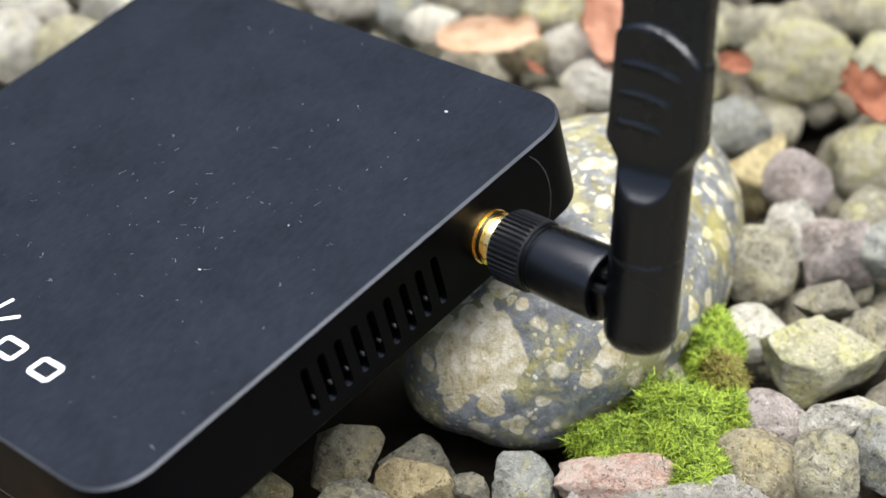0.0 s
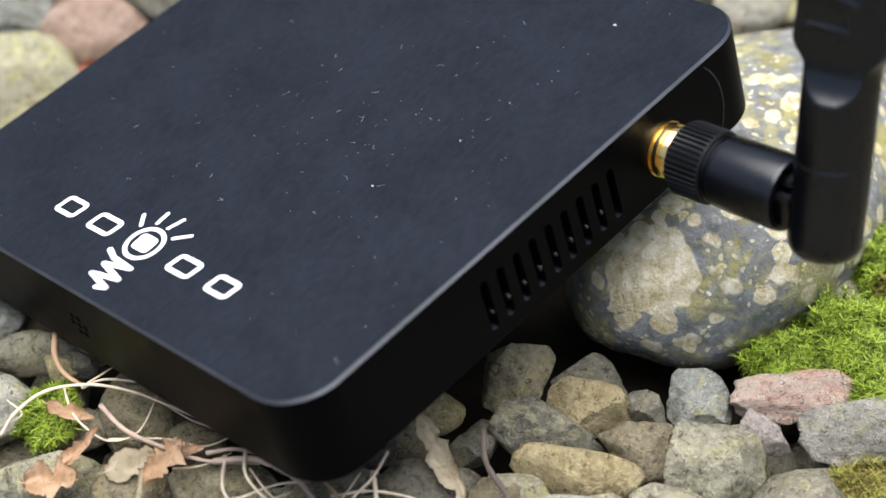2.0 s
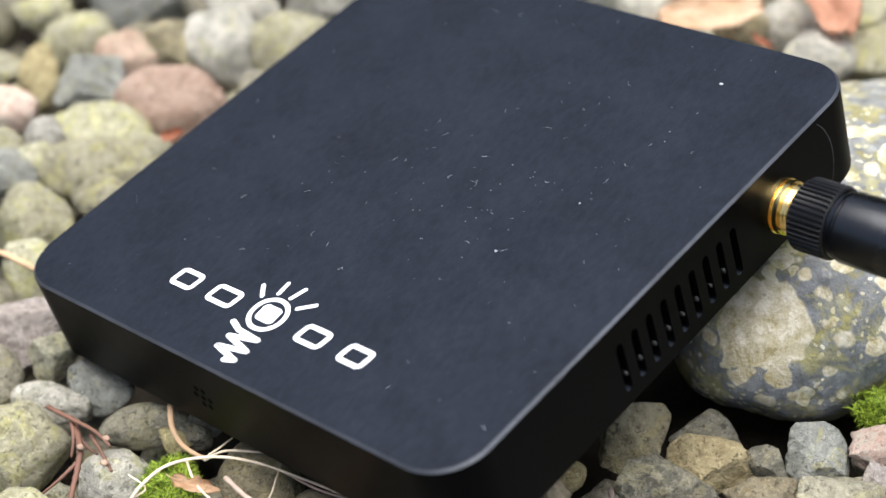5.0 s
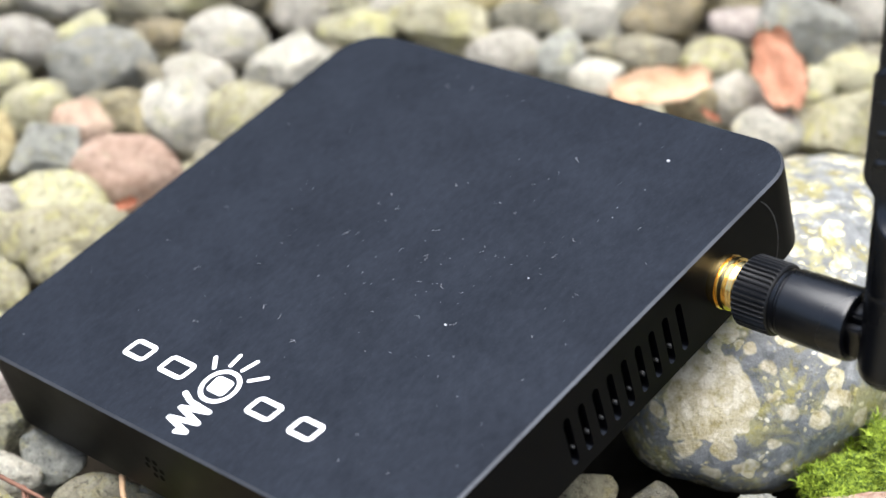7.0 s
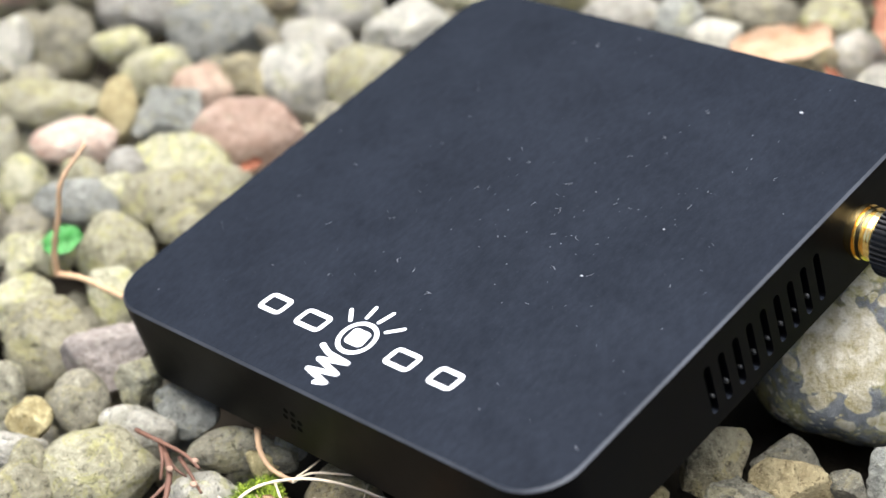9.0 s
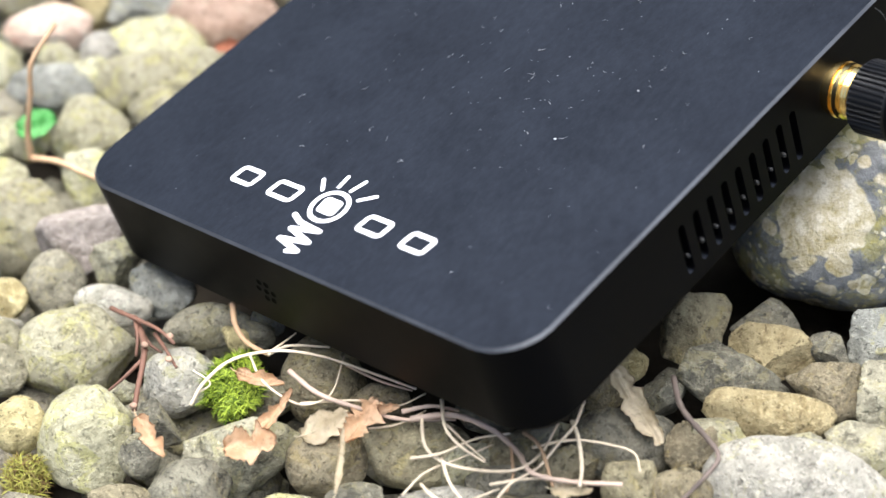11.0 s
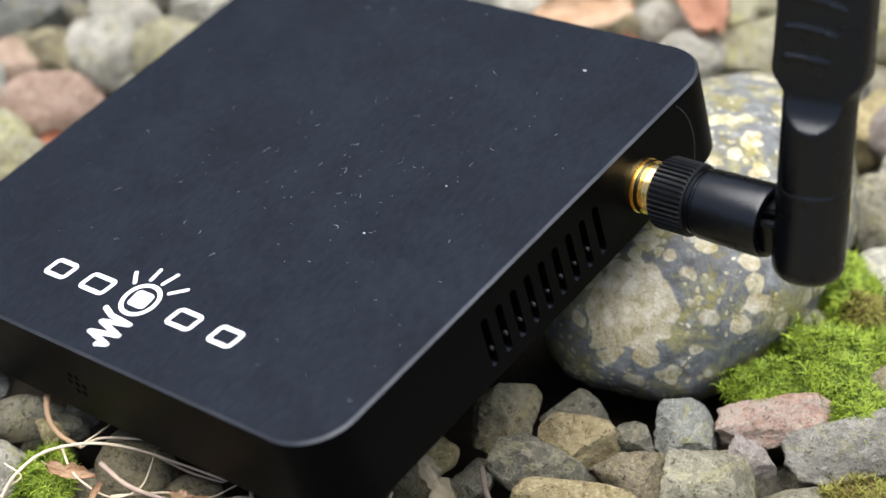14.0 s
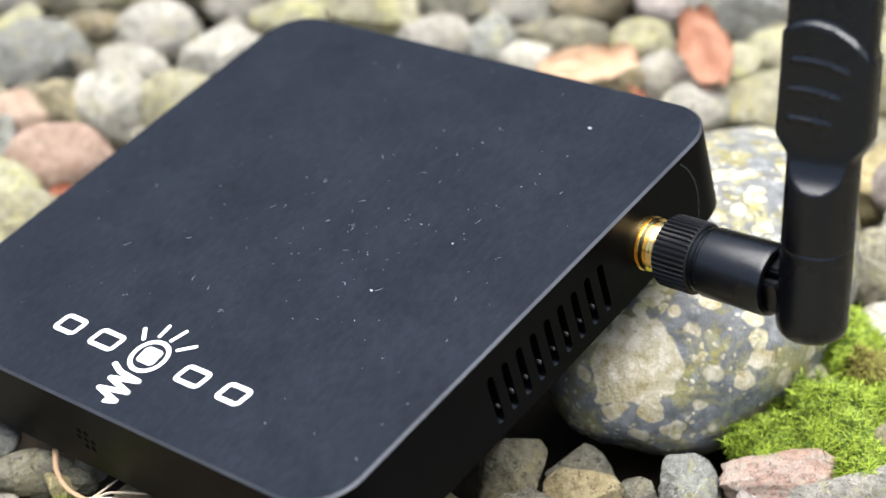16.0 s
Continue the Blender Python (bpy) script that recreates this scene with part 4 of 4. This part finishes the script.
# ---- dust and lint on the lid ----
def lint():
    rng = random.Random(11)
    bm = bmesh.new()
    for k in range(170):
        x, y = rng.uniform(6, 112), rng.uniform(5, 112)
        if rng.random() < 0.45:
            x, y = rng.gauss(78, 18), rng.gauss(62, 16)
        if not (3 < x < 113 and 3 < y < 113) or (30 < x < 88 and y < 24):
            continue
        if rng.random() < 0.72:
            r = rng.uniform(0.04, 0.12)
            c = [bm.verts.new(((x + r * math.cos(a)) * MM, (y + r * rng.uniform(0.5, 1) * math.sin(a)) * MM, 0.03 * MM)) for a in (0, 1.2, 2.5, 3.7, 5.0)]
            t = bm.verts.new((x * MM, y * MM, 0.14 * MM))
            for j in range(5):
                bm.faces.new((c[j], c[(j + 1) % 5], t))
        else:
            a, l = rng.uniform(0, 6.3), rng.uniform(0.5, 1.6)
            b = a + rng.uniform(-1.2, 1.2)
            p = [(x, y), (x + l / 2 * math.cos(a), y + l / 2 * math.sin(a)), (x + l / 2 * (math.cos(a) + math.cos(b)), y + l / 2 * (math.sin(a) + math.sin(b)))]
            tube([(u * MM, v * MM, 0.1 * MM) for u, v in p], 0.028 * MM, 4, bm, steps=3)
    for x, y, r in ((94.1, 102.8, 0.42), (91.2, 63.6, 0.26), (85.5, 46.8, 0.3)):
        bmesh.ops.create_icosphere(bm, subdivisions=2, radius=r * MM, matrix=Matrix.Translation((x * MM, y * MM, 0.08 * MM)) @ Matrix.Diagonal((1, 0.7, 0.4, 1)))
    ob = link_mesh("dust", bm, LINT, False)
    ob.matrix_world = box.matrix_world.copy()
    return tagged(ob, "white dust specks and lint on the black lid", "dust", kind="stuff")


lint()


# ---- moss ----
def moss(x, y, z, a, b, h, count, material, label, seed, turn=0.0):
    rng = random.Random(seed)
    bm = bmesh.new()
    ct, sn = math.cos(radians(turn)), math.sin(radians(turn))
    bmesh.ops.create_icosphere(bm, subdivisions=3, radius=1.0)
    for v in bm.verts:
        k = 0.8 + 0.25 * noise.noise(v.co * 2 + Vector((seed, 0, 0)))
        px, py = v.co.x * a * k * 0.86, v.co.y * b * k * 0.86
        v.co = Vector((px * ct - py * sn, px * sn + py * ct, v.co.z * h * k * 0.75)) * MM
    for _ in range(count):
        q = Vector((rng.gauss(0, 1), rng.gauss(0, 1), abs(rng.gauss(0, 1)) + 0.05)).normalized()
        k = 0.8 + 0.25 * noise.noise(q * 2 + Vector((seed, 0, 0))) + 0.3 * noise.noise(q * 5 + Vector((0, seed, 0))) + rng.uniform(-0.06, 0.14)
        px, py = q.x * a * k, q.y * b * k
        c = Vector((px * ct - py * sn, px * sn + py * ct, q.z * h * k))
        up = (Vector((q.x / a, q.y / b, q.z / h)).normalized() + Vector((rng.uniform(-0.4, 0.4), rng.uniform(-0.4, 0.4), 0.5))).normalized()
        u = up.orthogonal().normalized()
        w = up.cross(u)
        n = rng.randint(5, 7)
        l = rng.uniform(1.1, 2.3)
        ph = rng.uniform(0, 6.3)
        for j in range(n):
            t = ph + 2 * math.pi * j / n + rng.uniform(-0.3, 0.3)
            d = math.cos(t) * u + math.sin(t) * w
            e = up.cross(d)
            rise = rng.uniform(0.25, 1.0)
            p0, p1 = c + e * 0.1, c - e * 0.1
            p2 = c + (d * 0.6 + up * rise * 0.55) * l
            p3 = c + (d * 1.1 + up * rise * 0.6) * l
            vs = [bm.verts.new(p * MM) for p in (p0, p1, p2 - e * 0.1, p2 + e * 0.1, p3)]
            bm.faces.new((vs[0], vs[1], vs[2], vs[3]))
            bm.faces.new((vs[3], vs[2], vs[4]))
    ob = link_mesh("moss", bm, material, False)
    ob.location = Vector((x, y, z)) * MM
    return tagged(ob, label, "moss", kind="stuff")


GREEN = "cushion of bright green star moss beside the rock"
moss(141.4, 94.0, -1, 9.1, 5.9, 5.0, 900, MOSS, GREEN, 1, 42)
moss(147.4, 104.5, -1, 10.4, 11.0, 8.0, 1500, MOSS, GREEN, 2, 42)
moss(158.4, 96.9, -1, 6.0, 7.8, 6.0, 750, MOSS, GREEN, 3, 42)
moss(140.4, 125.2, -1, 5.9, 12.8, 7.0, 900, MOSS, GREEN, 4, 42)
moss(146.7, 119.8, -1, 4.8, 5.2, 7.5, 600, MOSS_BROWN, "browned patch of moss among green", 5, 42)
moss(152.5, 116.1, -1, 3.3, 5.2, 5.0, 400, MOSS, GREEN, 10, 42)
moss(48.7, -7.6, -1, 5.8, 7.2, 5.0, 700, MOSS, "small tuft of green moss between pebbles", 6, 42)
moss(169, 80, -5, 12, 6, 5, 420, MOSS_BROWN, "dark brownish moss between stones", 7, 40)
moss(32, -45, -5, 4.5, 4.5, 5, 160, MOSS_BROWN, "dark moss tuft between pebbles", 8)
moss(-28, 152, -3, 5, 4, 4, 100, MOSS, "small far tuft of moss between pebbles", 9)


# ---- leaves ----
def leaf(x, y, z, length, width, curl, twist, rx, ry, rz, material, label, ragged=0.0, seed=0):
    """Curled dead leaf, rolled across and bowed along, with an uneven torn rim."""
    bm = bmesh.new()
    n, m = 26, 14
    grid = []
    for i in range(n + 1):
        t = i / n
        full = width / 2 * max(0.04, math.sin(math.pi * (0.03 + 0.94 * t))) ** 0.45
        row = []
        for j in range(m + 1):
            s = 2 * j / m - 1
            side = 1 if s > 0 else -1
            tear = 1 + ragged * (1.1 * noise.noise((t * 5, seed, side * 3.0)) + 0.7 * noise.noise((t * 14, seed, side * 7.0)))
            half = full * max(0.25, tear)
            roll = (2.3 * curl + twist * (t - 0.5) * 2.2) * s
            k = half * s / roll if abs(roll) > 1e-3 else half
            py = half * s if abs(roll) < 1e-3 else k * math.sin(roll)
            pz = 0.0 if abs(roll) < 1e-3 else k * (1 - math.cos(roll))
            px = (t - 0.5) * length + 0.05 * length * ragged * noise.noise((s * 3, seed, 1.0))
            pz += curl * 0.3 * length * (2 * t - 1) ** 2
            pz += 0.16 * width * noise.noise((t * 3.5, s * 1.6, seed)) + 0.03 * width * abs(math.sin(9 * (t * 2 - abs(s) * 0.5)))
            row.append(bm.verts.new(Vector((px, py, pz)) * MM))
        grid.append(row)
    for a, b in zip(grid, grid[1:]):
        for j in range(m):
            bm.faces.new((a[j], b[j], b[j + 1], a[j + 1]))
    bmesh.ops.solidify(bm, geom=bm.faces[:], thickness=0.25 * MM)
    ob = link_mesh("dead_leaf" if material != LEAF_GREEN else "green_leaf", bm, material)
    ob.matrix_world = pose(x * MM, y * MM, z * MM, rx, ry, rz)
    bm = tube([Vector((-length * 0.62, 0.3, curl * 0.4 * length)) * MM, Vector((-length / 2, 0, curl * 0.3 * length)) * MM, Vector((0, 0, 0.1)) * MM, Vector((length * 0.42, 0, curl * 0.2 * length)) * MM], 0.1 * MM, 5)
    part("midrib", bm, material, ob)
    return tagged(ob, label, "leaf")


leaf(119, 211, 6, 22, 15, 0.35, 0.4, 35, 30, 70, LEAF_RED, "curled reddish dead leaf on light pebbles", 0.3, 3)
leaf(88, 205, 4, 8, 6, 0.3, 0.2, 30, 10, 30, LEAF_RED, "small scrap of red-brown leaf", 0.4, 4)
leaf(-39, 17.3, 5.5, 9, 8, 0.25, 0.1, 25, -10, 40, LEAF_GREEN, "small fresh green leaf by a twig", 0.1, 11)
leaf(60.5, 191.8, 9.0, 22.2, 13.5, 0.2, -0.3, 2, 24, -39, LEAF_SALMON, "salmon red dead leaf standing among pebbles", 0.15, 2)
leaf(42.4, 169.3, 9.0, 24.8, 10.2, 0.15, 0.2, 24, -1, 48, LEAF_PALE, "curled pale orange dead leaf on pebbles", 0.3, 1)
leaf(-25.9, 61.3, 6.0, 5.1, 3.8, 0.5, 0.5, 23, -6, 59, LEAF_RED, "small scrap of rust-red leaf by a stone", 0.5, 10)
leaf(56.4, 170.3, 6.0, 5.3, 2.4, 0.5, 0.5, 17, 17, 3, LEAF_RED, "thin red-brown leaf scrap behind the box", 0.5, 16)
leaf(67.6, -19.7, 7.0, 9.3, 6.9, 0.35, 0.5, 21, 1, 51, LEAF_TAN, "torn tan dead leaf on a grey stone", 0.9, 6)
leaf(66.1, -12.3, 8.0, 10.5, 3.0, 0.5, 0.9, 16, -14, 94, LEAF_TAN, "narrow curled tan leaf strip", 0.6, 13)
leaf(52.3, -29.4, 7.0, 9.4, 4.0, 0.5, 0.6, 8, 19, -12, LEAF_TAN, "folded pale brown dead leaf between stones", 0.6, 8)
leaf(80.4, -4.8, 9.0, 9.8, 5.5, 0.4, -0.6, 16, -14, 94, LEAF_TAN, "crumpled light orange dead leaf in straw", 0.9, 7)
leaf(83.5, -13.4, 8.0, 12.1, 1.5, 0.5, 0.4, 7, -20, 125, LEAF_BEIGE, "narrow bleached leaf strip hanging down", 0.4, 15)
leaf(73.8, -7.4, 6.0, 9.4, 6.0, 0.12, 0.2, 21, -4, 65, LEAF_BEIGE, "ribbed bleached dry leaf", 0.4, 9)
leaf(57.2, -7.3, 7.0, 9.2, 3.5, 0.5, 0.9, 19, 10, 28, LEAF_TAN, "twisted brown leaf scrap near moss", 0.8, 12)
leaf(80.5, 0.3, 8.0, 6.0, 2.6, 0.5, 0.5, 21, 3, 47, LEAF_PALE, "small curled brown leaf scrap in straw", 0.6, 14)
leaf(113.5, 29.9, 6.0, 16.4, 5.0, 0.4, 0.35, 19, 35, -14, LEAF_BEIGE, "bleached skeleton leaf standing between stones", 0.8, 5)
leaf(117.3, 7.6, 6.0, 7.1, 4.0, 0.5, 0.9, 21, 5, 42, LEAF_BEIGE, "crumpled bleached leaf scrap in straw", 0.8, 18)


# ---- twigs and straw ----
def stem(name, label, category, material, radius, *points):
    ob = link_mesh(name, tube([Vector(p) * MM for p in points], radius * MM), material)
    return tagged(ob, label, category)


tw = stem("twig", "bent tan twig standing among pebbles", "twig", TWIG, 0.75, (-34.7, 11.3, 2), (-34.2, 11.8, 9), (-32.5, 14, 19), (-31, 15.5, 27), (-32.3, 23.8, 31))
part("side_shoot", tube([Vector(p) * MM for p in ((-34.7, 11.3, 2.5), (-27.1, 13, 4), (-17.6, 15, 3), (-8, 18, 2))], 0.7 * MM), TWIG, tw)
RED_STEM = "reddish dry stem with pale dried buds"


def budded(radius, points, buds):
    """A dry stem that carries small pale buds."""
    ob = stem("dry_stem", RED_STEM, "stem", RUST, radius, *points)
    for k, (x, y, z) in enumerate(buds):
        bm = fill_box(stone_points(40 + k, False, 2), 0.75 * MM, 0.7 * MM, 0.55 * MM)
        bmesh.ops.translate(bm, verts=bm.verts, vec=Vector((x, y, z)) * MM)
        part("bud", bm, BUD, ob, "pale dried bud")


budded(0.7, [(25.0, -9.7, 4.0), (32.0, -13.7, 6.0), (35.8, -17.4, 6.0), (38.7, -21.3, 5.0), (42.5, -25.5, 5.0)], [(33.5, -14.5, 7.5), (42.9, -25.6, 6.5)])
budded(0.5, [(17.2, -9.8, 4.0), (24.9, -10.1, 6.0), (32.0, -9.9, 7.0), (37.3, -10.6, 7.0)], [(35.1, -9.8, 7.0)])
budded(0.45, [(30.4, -9.9, 5.0), (36.0, -12.0, 6.0), (41.4, -14.0, 6.0)], [(39.6, -14.0, 7.0)])
stem("dry_stem", "reddish dry stem lying between pebbles", "stem", RUST, 0.45, (34.6, -16.1, 6.0), (34.6, -20.8, 5.0), (33.2, -24.5, 3.0))
stem("dry_stem", "reddish dry stem lying between pebbles", "stem", RUST, 0.45, (23.6, -9.2, 5.0), (28.3, -12.4, 5.0), (30.3, -15.0, 3.0))
stem("dry_stem", "reddish dry stem lying between pebbles", "stem", RUST, 0.4, (24.0, -9.1, 5.0), (30.1, -11.6, 4.0), (33.7, -11.4, 3.0))
stem("dry_stem", "orange-brown stem rising under the box", "stem", TWIG, 0.65, (38.0, 3.6, 7.0), (42.5, -0.0, 7.0), (47.0, -1.4, 6.0), (51.9, -0.5, 5.0))
PALE_STRAW = "long bleached grass straw lying on pebbles"
stem("straw", PALE_STRAW, "straw", STRAW, 0.36, (49.0, -17.8, 4.0), (49.2, -13.9, 7.0), (50.8, -7.9, 9.0), (56.6, -1.9, 10.0), (63.4, 2.7, 9.0), (72.3, 6.6, 7.0), (80.2, 9.1, 6.0))
stem("straw", PALE_STRAW, "straw", STRAW, 0.26, (51.3, -4.4, 8.0), (56.9, -7.0, 7.0), (63.5, -7.7, 7.0), (68.0, -6.5, 7.0), (69.6, -1.7, 7.0), (64.1, 7.0, 6.0))
stem("straw", PALE_STRAW, "straw", STRAW, 0.26, (66.2, -6.3, 6.0), (73.7, 0.5, 6.0), (79.5, 4.5, 5.0), (81.6, 10.0, 5.0))
stem("straw", PALE_STRAW, "straw", STRAW, 0.32, (54.2, -2.5, 8.0), (54.8, 2.2, 7.0), (60.2, 7.2, 6.0))
stem("straw", PALE_STRAW, "straw", STRAW, 0.25, (53.1, -0.6, 7.0), (53.3, 2.2, 7.0), (52.5, 6.0, 6.0))
stem("straw", PALE_STRAW, "straw", STRAW, 0.22, (79.4, -2.6, 5.0), (83.4, 0.6, 6.0), (85.2, 6.3, 6.0))
stem("straw", PALE_STRAW, "straw", STRAW, 0.22, (48.7, -15.3, 5.0), (49.3, -12.8, 6.0), (44.5, -12.6, 6.0))
stem("dry_stem", "pinkish dry stem across the pebbles", "stem", PINK_STEM, 0.51, (60.3, -3.0, 8.0), (68.4, -3.8, 8.0), (76.5, -2.0, 8.0), (84.0, 1.5, 7.0), (90.8, 8.0, 6.0))
stem("dry_stem", "pinkish dry stem across the pebbles", "stem", PINK_STEM, 0.30, (64.3, 7.0, 4.0), (72.8, 7.2, 5.0), (78.5, 9.7, 4.0))
stem("root", "thin dark root across broken stones", "root", BARK, 0.6, (113.9, 40.2, 5.0), (120.3, 34.2, 6.0), (127.9, 31.2, 6.0), (131.9, 29.0, 6.0), (132.3, 25.3, 5.0), (132.4, 16.9, 5.0))
stem("straw", "bleached straw tangled before the box", "straw", STRAW, 0.36, (86.5, 4.0, 8.0), (92.6, -1.7, 8.9), (96.5, -1.8, 7.4), (102.3, 0.3, 7.4), (108.6, 3.4, 9.0), (108.9, 9.7, 7.9), (106.3, 17.5, 7.1))
stem("straw", "bleached straw tangled before the box", "straw", STRAW, 0.36, (87.7, 8.0, 9.0), (93.4, 2.8, 9.9), (97.6, 2.1, 8.4), (103.2, 2.0, 8.4))
stem("straw", "bleached straw tangled before the box", "straw", STRAW, 0.36, (95.8, -1.1, 7.0), (101.4, -5.0, 7.9), (106.1, -6.0, 6.4))
stem("straw", "bleached straw tangled before the box", "straw", PINK_STEM, 0.6, (85.9, 1.8, 8.0), (91.8, 6.5, 8.9), (98.6, 9.0, 7.4), (105.5, 7.7, 7.4), (111.3, 4.7, 9.0), (117.1, 8.0, 7.9), (123.7, 13.3, 7.1))
stem("straw", "bleached straw tangled before the box", "straw", TWIG, 0.42, (103.5, 11.6, 8.0), (108.6, 10.0, 8.9), (115.1, 5.5, 7.4))
stem("straw", "bleached straw tangled before the box", "straw", STRAW, 0.45, (109.0, 18.0, 9.0), (113.1, 14.8, 9.9), (116.7, 11.2, 8.4), (119.2, 7.5, 8.4))
stem("straw", "bleached straw tangled before the box", "straw", STRAW, 0.3, (106.1, -0.4, 7.0), (111.4, 4.4, 7.9), (116.2, 9.3, 6.4))
stem("straw", "bleached straw tangled before the box", "straw", STRAW, 0.3, (107.7, 22.9, 9.0), (110.5, 16.9, 9.9), (110.2, 12.6, 8.4), (110.9, 6.6, 8.4), (110.6, -0.2, 10.0), (110.8, -5.1, 8.9))
stem("straw", "bleached straw tangled before the box", "straw", STRAW, 0.3, (106.3, 10.4, 7.0), (111.1, 15.3, 7.9), (116.2, 19.6, 6.4), (120.5, 20.5, 6.4), (124.8, 16.7, 8.0))
stem("straw", "bleached straw tangled before the box", "straw", STRAW, 0.32, (92.2, -5.0, 8.0), (96.2, -1.3, 8.9), (97.6, 5.7, 7.4), (101.5, 10.4, 7.4))
stem("straw", "bleached straw tangled before the box", "straw", STRAW, 0.34, (96.2, -7.0, 6.0), (100.9, -8.2, 6.9), (104.2, -4.9, 5.4), (107.0, 0.9, 5.4))
stem("straw", "bleached straw tangled before the box", "straw", TWIG, 0.32, (101.8, 9.7, 7.0), (108.1, 3.4, 7.9), (109.1, 0.3, 6.4))
stem("straw", "bleached straw tangled before the box", "straw", PINK_STEM, 0.45, (83.5, 2.2, 8.0), (87.2, 5.7, 8.9), (90.8, 8.9, 7.4))
stem("straw", "bleached straw tangled before the box", "straw", STRAW, 0.26, (95.4, -10.8, 6.0), (95.6, -5.2, 6.9), (97.0, 1.7, 5.4), (99.5, 7.8, 5.4))
stem("straw", "bleached straw tangled before the box", "straw", STRAW, 0.26, (91.2, 5.4, 7.0), (97.6, 3.5, 7.9), (101.6, 3.7, 6.4))
